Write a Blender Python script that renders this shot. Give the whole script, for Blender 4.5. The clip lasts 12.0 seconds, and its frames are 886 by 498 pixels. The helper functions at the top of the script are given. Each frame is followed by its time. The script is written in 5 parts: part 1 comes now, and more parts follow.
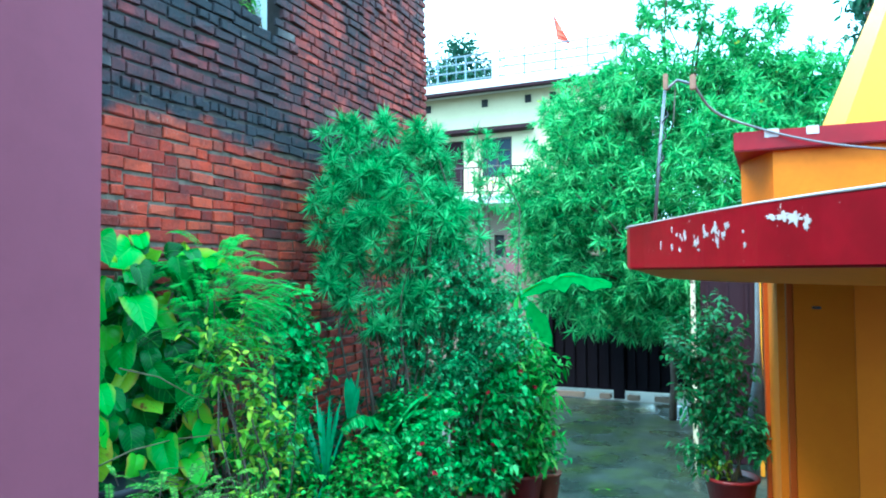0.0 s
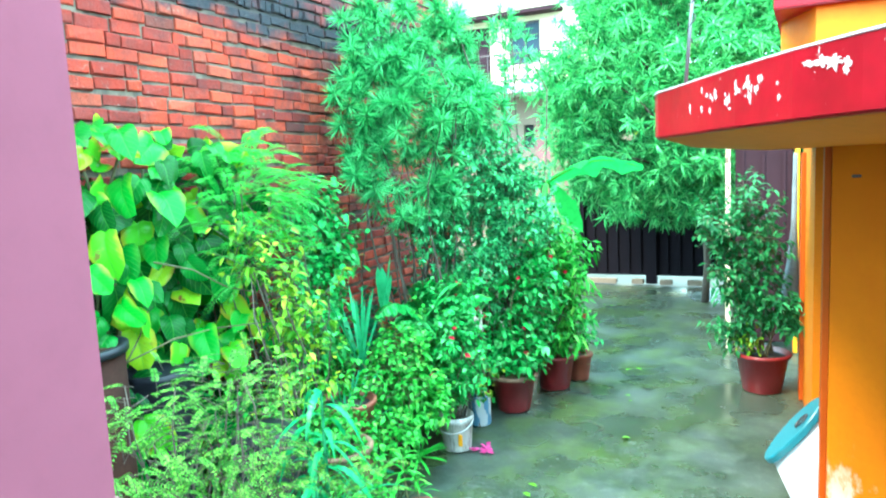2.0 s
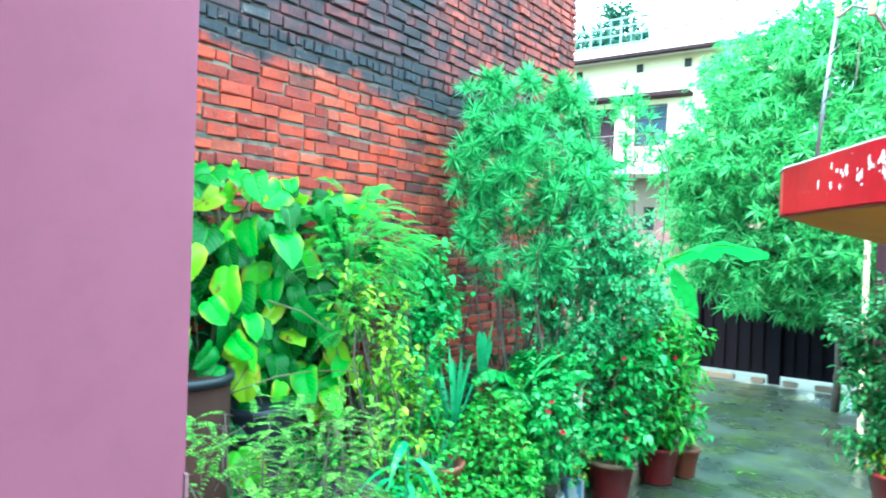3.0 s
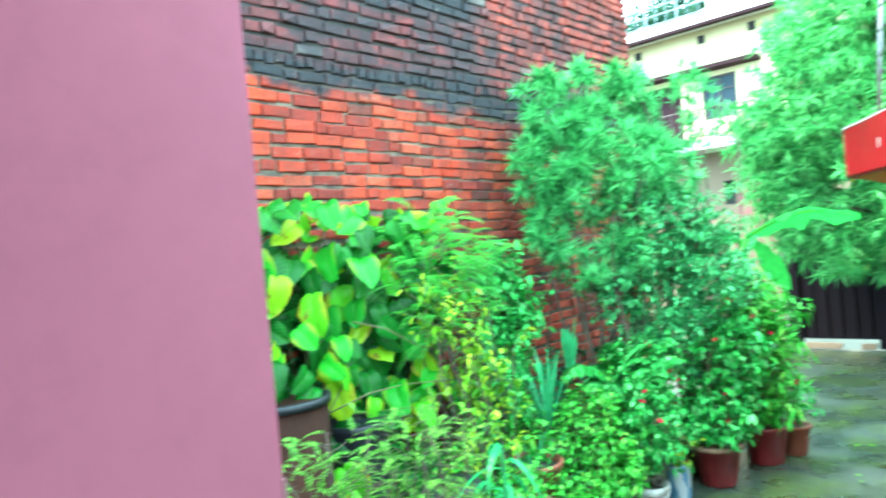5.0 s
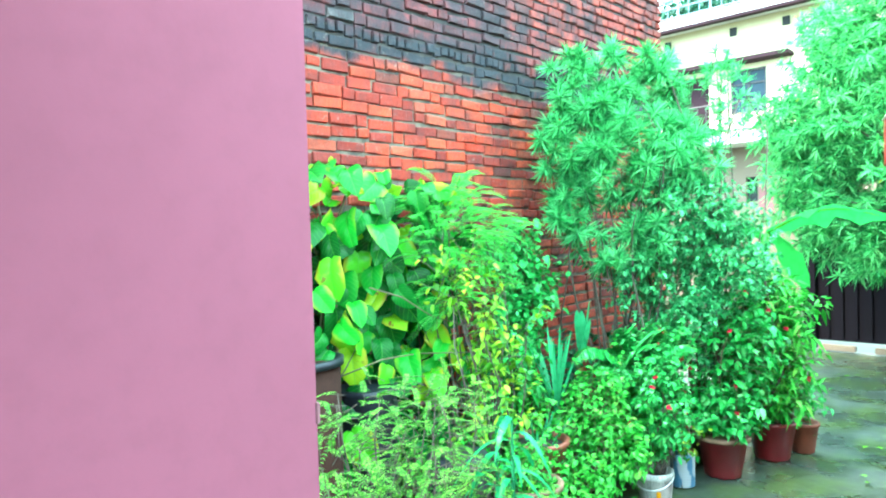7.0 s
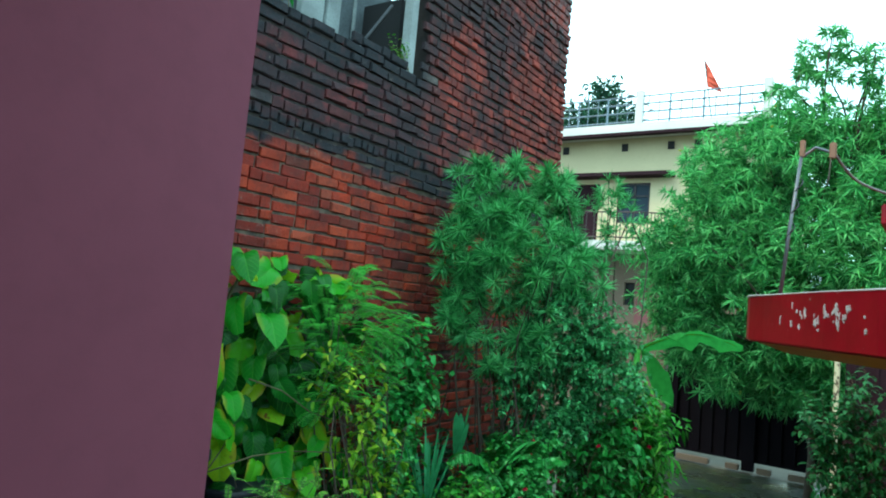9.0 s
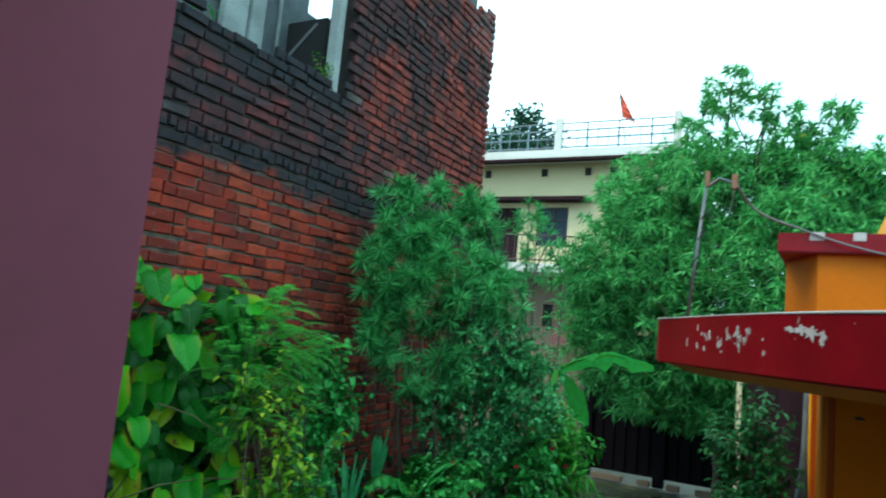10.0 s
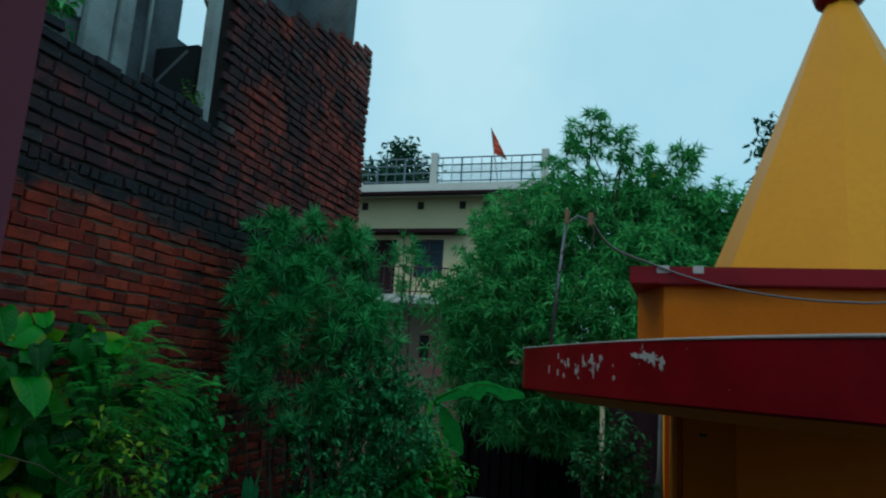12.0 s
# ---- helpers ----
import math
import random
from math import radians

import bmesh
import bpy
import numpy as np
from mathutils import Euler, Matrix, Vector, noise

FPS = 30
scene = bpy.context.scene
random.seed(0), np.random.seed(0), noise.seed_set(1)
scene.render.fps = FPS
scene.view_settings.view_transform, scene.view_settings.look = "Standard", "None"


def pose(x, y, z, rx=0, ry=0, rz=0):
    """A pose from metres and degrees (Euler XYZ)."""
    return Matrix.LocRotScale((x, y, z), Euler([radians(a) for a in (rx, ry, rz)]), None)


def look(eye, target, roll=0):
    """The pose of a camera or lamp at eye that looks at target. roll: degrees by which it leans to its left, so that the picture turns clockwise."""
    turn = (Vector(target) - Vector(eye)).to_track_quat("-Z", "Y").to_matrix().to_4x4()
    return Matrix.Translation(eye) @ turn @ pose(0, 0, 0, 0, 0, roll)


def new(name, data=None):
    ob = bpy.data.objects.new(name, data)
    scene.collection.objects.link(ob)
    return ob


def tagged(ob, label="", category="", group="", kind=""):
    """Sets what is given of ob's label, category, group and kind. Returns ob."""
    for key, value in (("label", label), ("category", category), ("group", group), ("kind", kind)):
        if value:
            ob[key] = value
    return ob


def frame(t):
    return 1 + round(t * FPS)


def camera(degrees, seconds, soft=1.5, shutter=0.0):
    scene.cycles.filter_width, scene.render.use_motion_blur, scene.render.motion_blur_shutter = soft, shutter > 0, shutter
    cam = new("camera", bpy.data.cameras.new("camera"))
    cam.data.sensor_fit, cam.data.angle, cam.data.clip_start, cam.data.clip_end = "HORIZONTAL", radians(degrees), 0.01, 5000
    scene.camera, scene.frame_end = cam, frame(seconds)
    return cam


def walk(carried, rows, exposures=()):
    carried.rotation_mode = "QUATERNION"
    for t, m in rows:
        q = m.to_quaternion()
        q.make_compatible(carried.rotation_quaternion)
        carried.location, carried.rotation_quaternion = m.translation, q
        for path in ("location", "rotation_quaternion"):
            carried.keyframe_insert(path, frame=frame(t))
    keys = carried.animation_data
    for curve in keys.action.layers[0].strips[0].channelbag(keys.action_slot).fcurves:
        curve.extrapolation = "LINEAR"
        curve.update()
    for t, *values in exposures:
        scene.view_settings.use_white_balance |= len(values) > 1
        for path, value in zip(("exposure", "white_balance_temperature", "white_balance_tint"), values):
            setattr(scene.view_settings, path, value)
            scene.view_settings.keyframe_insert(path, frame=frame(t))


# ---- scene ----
cam = camera(66.5, 12.0, soft=1.9, shutter=0.5)
PATH = [
    (0, (0.036, 0.076, 2.231), (-0.763, 1.909, 2.298), -0.5),
    (0.5, (0.048, 0.072, 2.242), (-0.796, 1.885, 2.283), -1.4),
    (1, (0.052, 0.101, 2.215), (-0.817, 1.901, 2.168), -2.5),
    (1.5, (0.048, 0.108, 2.185), (-0.841, 1.894, 2.051), -2.9),
    (2, (0.052, 0.124, 2.164), (-0.834, 1.902, 1.928), -2.8),
    (2.5, (0.052, 0.128, 2.117), (-0.806, 1.911, 1.828), -2.4),
    (3, (0.08, 0.133, 2.105), (-1.089, 1.755, 2.085), 2.0),
    (4.8, (0.184, 0.109, 2.094), (-1.071, 1.667, 2.107), -4.7),
    (5, (0.177, 0.09, 2.116), (-1.174, 1.565, 2.119), -5.2),
    (5.5, (0.182, 0.07, 2.112), (-1.289, 1.424, 2.092), -4.3),
    (6, (0.156, 0.095, 2.085), (-1.371, 1.384, 1.998), -5.3),
    (6.5, (0.146, 0.086, 2.076), (-1.311, 1.447, 1.911), -3.7),
    (7, (0.141, 0.068, 2.061), (-1.24, 1.513, 2.011), -1.7),
    (7.2, (0.178, 0.043, 2.108), (-1.188, 1.503, 2.07), -1.9),
    (8.8, (0.126, 0.038, 2.271), (-1.006, 1.68, 2.418), 5.5),
    (9, (0.129, 0.026, 2.272), (-1.004, 1.667, 2.428), 5.1),
    (9.5, (0.129, 0.032, 2.273), (-0.944, 1.709, 2.455), 4.7),
    (10, (0.132, 0.031, 2.275), (-0.807, 1.781, 2.512), 5.3),
    (10.5, (0.142, 0.011, 2.281), (-0.703, 1.8, 2.573), 5.9),
    (11, (0.146, -0.005, 2.283), (-0.646, 1.8, 2.622), 6.3),
    (11.5, (0.16, -0.013, 2.29), (-0.539, 1.822, 2.672), 5.8),
    (12, (0.166, -0.015, 2.278), (-0.441, 1.857, 2.635), 3.7),
]
EXPOSURES = [(0.0, 1.0, 5300, 10), (0.4, 0.2, 5500, 10), (0.65, 0.2, 5500, 10), (1.0, 1.1, 5500, 10), (1.5, 1.95, 5700, 10), (2.0, 2.27, 6150, 8), (2.5, 2.22, 6050, 8),
             (3.0, 2.1, 5950, 8), (5.0, 2.12, 6650, 8), (5.4, 2.37, 6650, 8), (6.0, 2.47, 6450, 8), (6.5, 2.52, 6450, 8), (7.0, 2.42, 6450, 8), (9.0, -0.2, 6650, 12),
             (9.5, -0.3, 6650, 12), (10.0, -0.5, 6650, 12), (10.5, -0.95, 6550, 12), (11.0, -1.45, 6450, 11), (11.5, -1.95, 6250, 10), (12.0, -2.3, 6150, 10)]
walk(cam, [(t, look(eye, target, roll)) for t, eye, target, roll in PATH], EXPOSURES)

# ---- light: overcast, rainy day ----
world = bpy.data.worlds.new("overcast_sky")
scene.world = world
world.use_nodes = True
wn, wl = world.node_tree.nodes, world.node_tree.links
sky = wn.new("ShaderNodeTexSky")
sky.sky_type = "NISHITA"
sky.sun_disc = False
sky.sun_elevation, sky.sun_rotation = radians(55), radians(200)
veil = wn.new("ShaderNodeMix")
veil.data_type = "RGBA"
veil.inputs["Factor"].default_value = 0.8
gain = wn.new("ShaderNodeVectorMath")
gain.operation = "SCALE"
gain.inputs["Scale"].default_value = 0.12
wl.new(sky.outputs["Color"], gain.inputs[0])
wl.new(gain.outputs[0], veil.inputs[6])
cloud = wn.new("ShaderNodeTexNoise")
cloud.inputs["Scale"].default_value, cloud.inputs["Detail"].default_value = 2.2, 4.0
tone = wn.new("ShaderNodeValToRGB")
tone.color_ramp.elements[0].position, tone.color_ramp.elements[0].color = 0.36, (0.42, 0.8, 0.94, 1)
tone.color_ramp.elements[1].position, tone.color_ramp.elements[1].color = 0.66, (0.62, 0.94, 1.0, 1)
bright = wn.new("ShaderNodeVectorMath")
bright.operation = "SCALE"
bright.inputs["Scale"].default_value = 4.9
wl.new(cloud.outputs["Fac"], tone.inputs["Fac"])
wl.new(tone.outputs["Color"], bright.inputs[0])
wl.new(bright.outputs[0], veil.inputs[7])
wl.new(veil.outputs[2], wn["Background"].inputs["Color"])
wn["Background"].inputs["Strength"].default_value = 1.0
sun = new("sun", bpy.data.lights.new("sun", "SUN"))
sun.data.energy, sun.data.angle, sun.data.color = 3.2, radians(22), (1.0, 0.86, 0.66)
sun.matrix_world = look((-7, -7, 16), (0, 3, 0))


# ---- materials ----
ALBEDO_SCALE = 0.75  # dims every base colour, setting all surfaces darker against the bright sky


def rgba(c):
    return (c[0] * ALBEDO_SCALE, c[1] * ALBEDO_SCALE, c[2] * ALBEDO_SCALE, 1)


class Mat:
    """A small node builder round one Principled shader."""

    def __init__(self, name, rough=0.7, metal=0.0):
        self.m = bpy.data.materials.new(name)
        self.m.use_nodes = True
        self.n, self.l = self.m.node_tree.nodes, self.m.node_tree.links
        self.p = self.n["Principled BSDF"]
        self.p.inputs["Roughness"].default_value = rough
        self.p.inputs["Metallic"].default_value = metal

    def pos(self):
        return self.n.new("ShaderNodeNewGeometry").outputs["Position"]

    def noise(self, scale, detail=4, rough=0.6, stretch=None):
        t = self.n.new("ShaderNodeTexNoise")
        t.inputs["Scale"].default_value, t.inputs["Detail"].default_value, t.inputs["Roughness"].default_value = scale, detail, rough
        v = self.pos()
        if stretch:
            k = self.n.new("ShaderNodeVectorMath")
            k.operation = "MULTIPLY"
            k.inputs[1].default_value = stretch
            self.l.new(v, k.inputs[0])
            v = k.outputs[0]
        self.l.new(v, t.inputs["Vector"])
        return t.outputs["Fac"]

    def ramp(self, fac, stops):
        r = self.n.new("ShaderNodeValToRGB")
        e = r.color_ramp.elements
        while len(e) < len(stops):
            e.new(0.5)
        for k, (at, c) in zip(e, stops):
            k.position, k.color = at, rgba(c)
        self.l.new(fac, r.inputs["Fac"])
        return r.outputs["Color"]

    def mix(self, fac, a, b, blend="MIX"):
        x = self.n.new("ShaderNodeMix")
        x.data_type, x.blend_type = "RGBA", blend
        for v, s in ((fac, x.inputs[0]), (a, x.inputs[6]), (b, x.inputs[7])):
            if isinstance(v, (int, float)):
                s.default_value = v
            elif isinstance(v, tuple):
                s.default_value = rgba(v)
            else:
                self.l.new(v, s)
        return x.outputs[2]

    def span(self, v, lo, hi, a=0.0, b=1.0):
        r = self.n.new("ShaderNodeMapRange")
        r.interpolation_type = "SMOOTHSTEP"
        for i, k in enumerate((lo, hi, a, b)):
            r.inputs[i + 1].default_value = k
        self.l.new(v, r.inputs[0])
        return r.outputs[0]

    def calc(self, op, a, b):
        x = self.n.new("ShaderNodeMath")
        x.operation = op
        for v, s in ((a, x.inputs[0]), (b, x.inputs[1])):
            if isinstance(v, (int, float)):
                s.default_value = v
            else:
                self.l.new(v, s)
        return x.outputs[0]

    def axis(self, i):
        s = self.n.new("ShaderNodeSeparateXYZ")
        self.l.new(self.pos(), s.inputs[0])
        return s.outputs[i]

    def rand(self, island=True):
        if island:
            return self.n.new("ShaderNodeNewGeometry").outputs["Random Per Island"]
        return self.n.new("ShaderNodeObjectInfo").outputs["Random"]

    def colour(self, c):
        if isinstance(c, tuple):
            self.p.inputs["Base Color"].default_value = rgba(c)
        else:
            self.l.new(c, self.p.inputs["Base Color"])
        return self

    def rough(self, v):
        self.l.new(v, self.p.inputs["Roughness"])
        return self

    def bump(self, h, strength=0.3, dist=0.01):
        b = self.n.new("ShaderNodeBump")
        b.inputs["Strength"].default_value, b.inputs["Distance"].default_value = strength, dist
        self.l.new(h, b.inputs["Height"])
        self.l.new(b.outputs["Normal"], self.p.inputs["Normal"])
        return self


def simple(name, c, rough=0.6, metal=0.0, vary=0.25, scale=9.0, bump=0.15, spec=0.5):
    """Paint, plaster, metal: a base colour with stains at two scales and a fine relief."""
    m = Mat(name, rough, metal)
    big, fine = m.noise(scale * 0.25, 5), m.noise(scale * 8, 3)
    dark = tuple(v * (1 - vary) for v in c)
    col = m.mix(m.span(big, 0.35, 0.7), c, dark)
    col = m.mix(m.span(fine, 0.4, 0.75, 0, 0.35), col, tuple(v * (1 - vary * 1.3) for v in c))
    m.colour(col).bump(fine, bump, 0.004)
    m.p.inputs["Specular IOR Level"].default_value = spec
    return m.m


def leaf_mat(name, stops, rough=0.35, glow=0.32, island=True, veins=False):
    """Leaves: a spread of greens, leaf by leaf, with light coming through the blade."""
    m = Mat(name, rough)
    col = m.ramp(m.rand(island), stops)
    mottle = m.noise(14.0, 2)
    col = m.mix(m.span(mottle, 0.4, 0.75, 0, 0.5), col, tuple(0.55 * v for v in stops[0][1]))
    m.colour(col)
    m.p.inputs["Specular IOR Level"].default_value = 0.18
    t = m.n.new("ShaderNodeBsdfTranslucent")
    m.l.new(col, t.inputs["Color"])
    x = m.n.new("ShaderNodeMixShader")
    x.inputs[0].default_value = glow
    m.l.new(m.p.outputs[0], x.inputs[1])
    m.l.new(t.outputs[0], x.inputs[2])
    m.l.new(x.outputs[0], m.n["Material Output"].inputs["Surface"])
    return m.m


def brick_mat(name, island):
    m = Mat(name, 0.85)
    col = m.ramp(m.rand(island), [(0.0, (0.22, 0.02, 0.012)), (0.3, (0.40, 0.036, 0.016)), (0.75, (0.52, 0.062, 0.022)), (0.93, (0.42, 0.07, 0.034)), (1.0, (0.08, 0.022, 0.02))])
    up = m.axis(2)
    # above the band the bricks are older and more purple
    old = m.ramp(m.rand(island), [(0.0, (0.11, 0.028, 0.032)), (0.5, (0.22, 0.044, 0.046)), (0.85, (0.085, 0.032, 0.038)), (0.985, (0.15, 0.045, 0.048)), (1.0, (0.2, 0.17, 0.16))])
    late = m.ramp(m.rand(island), [(0.0, (0.26, 0.045, 0.04)), (0.5, (0.45, 0.072, 0.05)), (0.85, (0.2, 0.036, 0.032)), (0.985, (0.32, 0.055, 0.04)), (1.0, (0.4, 0.34, 0.3))])
    old = m.mix(m.span(m.axis(1), 4.5, 5.0), old, late)
    edge = m.calc("ADD", up, m.calc("SUBTRACT", m.calc("MULTIPLY", m.noise(1.5, 5, 0.65), 0.75), 0.2))
    along = m.axis(1)
    col = m.mix(m.span(edge, 3.42, 3.72), col, old)
    blot = m.noise(11.0, 3)
    col = m.mix(m.span(blot, 0.48, 0.72, 0, 0.45), col, (0.13, 0.03, 0.024))
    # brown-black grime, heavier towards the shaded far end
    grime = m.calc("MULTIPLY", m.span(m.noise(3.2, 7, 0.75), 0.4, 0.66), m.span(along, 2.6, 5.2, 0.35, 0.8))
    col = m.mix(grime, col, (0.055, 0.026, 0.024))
    # black algae: along the old bond band and under the broken top
    band = m.calc("MULTIPLY", m.span(edge, 3.3, 3.48), m.span(edge, 3.85, 3.62))
    top = m.calc("MULTIPLY", m.calc("MULTIPLY", m.span(edge, 3.95, 4.25), m.span(along, 5.2, 4.5)), m.span(edge, 4.95, 4.6))
    patch = m.calc("MULTIPLY", m.span(m.noise(1.3, 6, 0.7), 0.43, 0.58), m.span(edge, 3.55, 3.8, 0.2, 0.85))
    dirt = m.calc("MAXIMUM", m.calc("MAXIMUM", band, top), patch)
    streak = m.span(m.noise(7.0, 5, 0.7, (1.0, 1.0, 0.35)), 0.26, 0.46, 0.45, 0.98)
    dirt = m.calc("MULTIPLY", dirt, streak)
    col = m.mix(dirt, col, (0.02, 0.026, 0.033))
    lime = m.calc("MULTIPLY", m.span(m.noise(26.0, 4, 0.7), 0.58, 0.7), m.span(m.noise(1.7, 3), 0.45, 0.65, 0.12, 0.6))
    col = m.mix(lime, col, (0.24, 0.2, 0.17))
    pale = m.calc("MULTIPLY", m.span(m.calc("ADD", m.calc("ADD", along, m.calc("MULTIPLY", up, 0.9)), m.calc("MULTIPLY", m.noise(2.0, 4), 2.0)), 12.6, 14.0, 0.0, 0.6), m.span(m.noise(16.0, 4, 0.7), 0.4, 0.6))
    col = m.mix(pale, col, (0.17, 0.19, 0.2))
    soot = m.span(m.noise(38.0, 3), 0.5, 0.75, 0, 0.4)
    col = m.mix(soot, col, (0.07, 0.03, 0.026))
    m.colour(col).bump(m.noise(34.0, 6, 0.7), 0.9, 0.014)
    m.p.inputs["Specular IOR Level"].default_value = 0.2
    return m.m


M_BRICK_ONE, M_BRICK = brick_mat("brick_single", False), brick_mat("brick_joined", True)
mm = Mat("mortar", 0.9)
_c = mm.mix(mm.span(mm.noise(7.0, 5), 0.4, 0.65), (0.15, 0.112, 0.08), (0.045, 0.034, 0.026))
_c = mm.mix(mm.calc("MULTIPLY", mm.span(mm.axis(2), 3.15, 3.45), 0.88), _c, (0.012, 0.012, 0.014))
mm.colour(_c).bump(mm.noise(50.0, 4), 0.6, 0.01)
M_MORTAR = mm.m

gm = Mat("wet_concrete", 0.3)
_n1, _n2, _n3 = gm.noise(1.6, 8, 0.72), gm.noise(7.0, 6, 0.7), gm.noise(45.0, 3)
_c = gm.mix(gm.span(_n1, 0.3, 0.7), (0.022, 0.034, 0.024), (0.055, 0.075, 0.06))
_c = gm.mix(gm.span(_n2, 0.42, 0.7, 0, 0.6), _c, (0.036, 0.05, 0.036))
moss = gm.calc("MULTIPLY", gm.span(gm.noise(2.3, 6, 0.7), 0.42, 0.62), gm.span(gm.axis(0), 0.2, -1.5, 0.25, 1.0))
_c = gm.mix(gm.calc("MULTIPLY", moss, 0.75), _c, (0.055, 0.09, 0.018))
_c = gm.mix(gm.span(gm.noise(11.0, 6, 0.75), 0.5, 0.66, 0, 0.5), _c, (0.1, 0.125, 0.1))
_c = gm.mix(gm.span(gm.noise(4.2, 7, 0.75), 0.42, 0.8, 0, 0.8), _c, (0.016, 0.024, 0.016))
_c = gm.mix(gm.span(_n3, 0.55, 0.8, 0, 0.45), _c, (0.14, 0.17, 0.15))
gm.colour(_c).rough(gm.span(gm.noise(1.3, 5), 0.3, 0.7, 0.1, 0.55)).bump(gm.calc("ADD", _n2, gm.calc("MULTIPLY", _n3, 0.4)), 0.14, 0.01)
M_GROUND = gm.m

M_EARTH = simple("far_earth", (0.12, 0.11, 0.08), 0.9)
M_SOIL = simple("dark_soil", (0.03, 0.024, 0.018), 0.9, scale=20, bump=0.6)
M_PINK = simple("mauve_wall_paint", (0.35, 0.092, 0.14), 0.8, vary=0.14, scale=4, bump=0.06, spec=0.2)
M_CHIP = simple("chipped_brown_edge", (0.30, 0.11, 0.13), 0.8)
M_PLASTER = simple("veranda_plaster", (0.6, 0.55, 0.5), 0.8)
# darker copy of the orange paint for the canopy's shade, scuffed pale low down
_mx = Mat("shaded_scuffed_orange_paint", 0.6)
_c = _mx.mix(_mx.span(_mx.noise(1.0, 5), 0.35, 0.7), (0.62, 0.15, 0.001), (0.52, 0.11, 0.001))
_c = _mx.mix(_mx.span(_mx.noise(30.0, 3), 0.4, 0.75, 0, 0.3), _c, (0.5, 0.12, 0.002))
_c = _mx.mix(_mx.calc("MULTIPLY", _mx.span(_mx.noise(5.0, 6, 0.7, (1.0, 1.0, 0.5)), 0.5, 0.62), _mx.span(_mx.axis(2), 0.75, 0.25, 0.0, 0.8)), _c, (0.6, 0.5, 0.42))
_mx.colour(_c).bump(_mx.noise(32.0, 3), 0.12, 0.004)
_mx.p.inputs["Specular IOR Level"].default_value = 0.12
M_ORANGE_SHADED = _mx.m
M_POST = Mat("worn_cream_paint", 0.7)
M_POST = M_POST.colour(M_POST.mix(M_POST.span(M_POST.noise(12.0, 5, 0.7, (1, 1, 0.6)), 0.5, 0.56), (0.75, 0.68, 0.45), (0.12, 0.08, 0.05))).m
M_ORANGE = simple("orange_paint", (0.72, 0.19, 0.002), 0.5, vary=0.22, scale=5, bump=0.1, spec=0.15)
M_ORANGE_DEEP = simple("deep_orange_paint", (0.44, 0.07, 0.002), 0.5, vary=0.2, scale=5, spec=0.15)
M_YELLOW = simple("yellow_orange_paint", (0.9, 0.36, 0.014), 0.5, vary=0.12, scale=3, bump=0.06, spec=0.2)
rm = Mat("red_enamel", 0.4)
_c = rm.mix(rm.span(rm.noise(3.0, 4), 0.4, 0.7), (0.27, 0.003, 0.012), (0.17, 0.002, 0.008))
_chip = rm.span(rm.noise(22.0, 5, 0.7, (1.0, 1.0, 0.7)), 0.67, 0.70)
_c = rm.mix(rm.calc("MULTIPLY", _chip, 0.85), _c, (0.6, 0.6, 0.6))
rm.colour(_c).bump(rm.noise(30.0, 3), 0.15, 0.004)
rm.p.inputs["Specular IOR Level"].default_value = 0.2
M_RED = rm.m
M_WHITE_PAINT = simple("flaked_white_lime", (0.55, 0.55, 0.56), 0.7)
M_CREAM = simple("cream_house_paint", (0.72, 0.62, 0.38), 0.8, vary=0.12, scale=1.5)
M_WHITE = simple("white_house_paint", (0.75, 0.75, 0.72), 0.75, vary=0.15, scale=2)
M_MAROON = simple("brown_maroon_paint", (0.034, 0.014, 0.02), 0.75, spec=0.1)
# tan and rose are darkened in colour for the shade under the house balcony
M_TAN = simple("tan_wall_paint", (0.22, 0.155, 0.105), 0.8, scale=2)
M_ROSEWALL = simple("rose_wall_paint", (0.3, 0.1, 0.1), 0.8, scale=2)
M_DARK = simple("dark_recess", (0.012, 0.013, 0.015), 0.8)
M_RAIL = simple("grey_blue_rail", (0.16, 0.24, 0.3), 0.5, 0.3)
M_IRON = simple("dark_iron", (0.05, 0.04, 0.045), 0.5, 0.4)
M_GATE = simple("gate_dark_brown", (0.007, 0.005, 0.008), 0.9, 0.0)
M_GATE.node_tree.nodes["Principled BSDF"].inputs["Specular IOR Level"].default_value = 0.08
M_GLASS = Mat("window_glass", 0.15).colour((0.03, 0.05, 0.07)).m
M_GLASS.node_tree.nodes["Principled BSDF"].inputs["Specular IOR Level"].default_value = 0.06
M_CONC = simple("grey_concrete", (0.15, 0.19, 0.21), 0.85, vary=0.6, scale=6, bump=0.3)
M_PALE = simple("pale_blue_grey_panel", (0.40, 0.48, 0.48), 0.7, vary=0.45, scale=7)
M_STEEL = simple("galvanised_pipe", (0.16, 0.18, 0.2), 0.4, 0.6)
M_CABLE = simple("grey_cable", (0.16, 0.16, 0.17), 0.6)
M_BLACK = simple("black_plastic", (0.012, 0.014, 0.02), 0.45, vary=0.3, spec=0.25)
M_RUST = simple("rust_brown_drum", (0.05, 0.018, 0.012), 0.9, vary=0.5, spec=0.12)
M_TERRA = simple("terracotta", (0.27, 0.06, 0.03), 0.6, vary=0.35)
M_TERRA_OLD = simple("weathered_terracotta", (0.30, 0.15, 0.09), 0.75, vary=0.5)
M_POTRED = simple("maroon_plastic_pot", (0.24, 0.015, 0.018), 0.4, vary=0.4)
M_BUCKET = Mat("paint_bucket_white", 0.5)
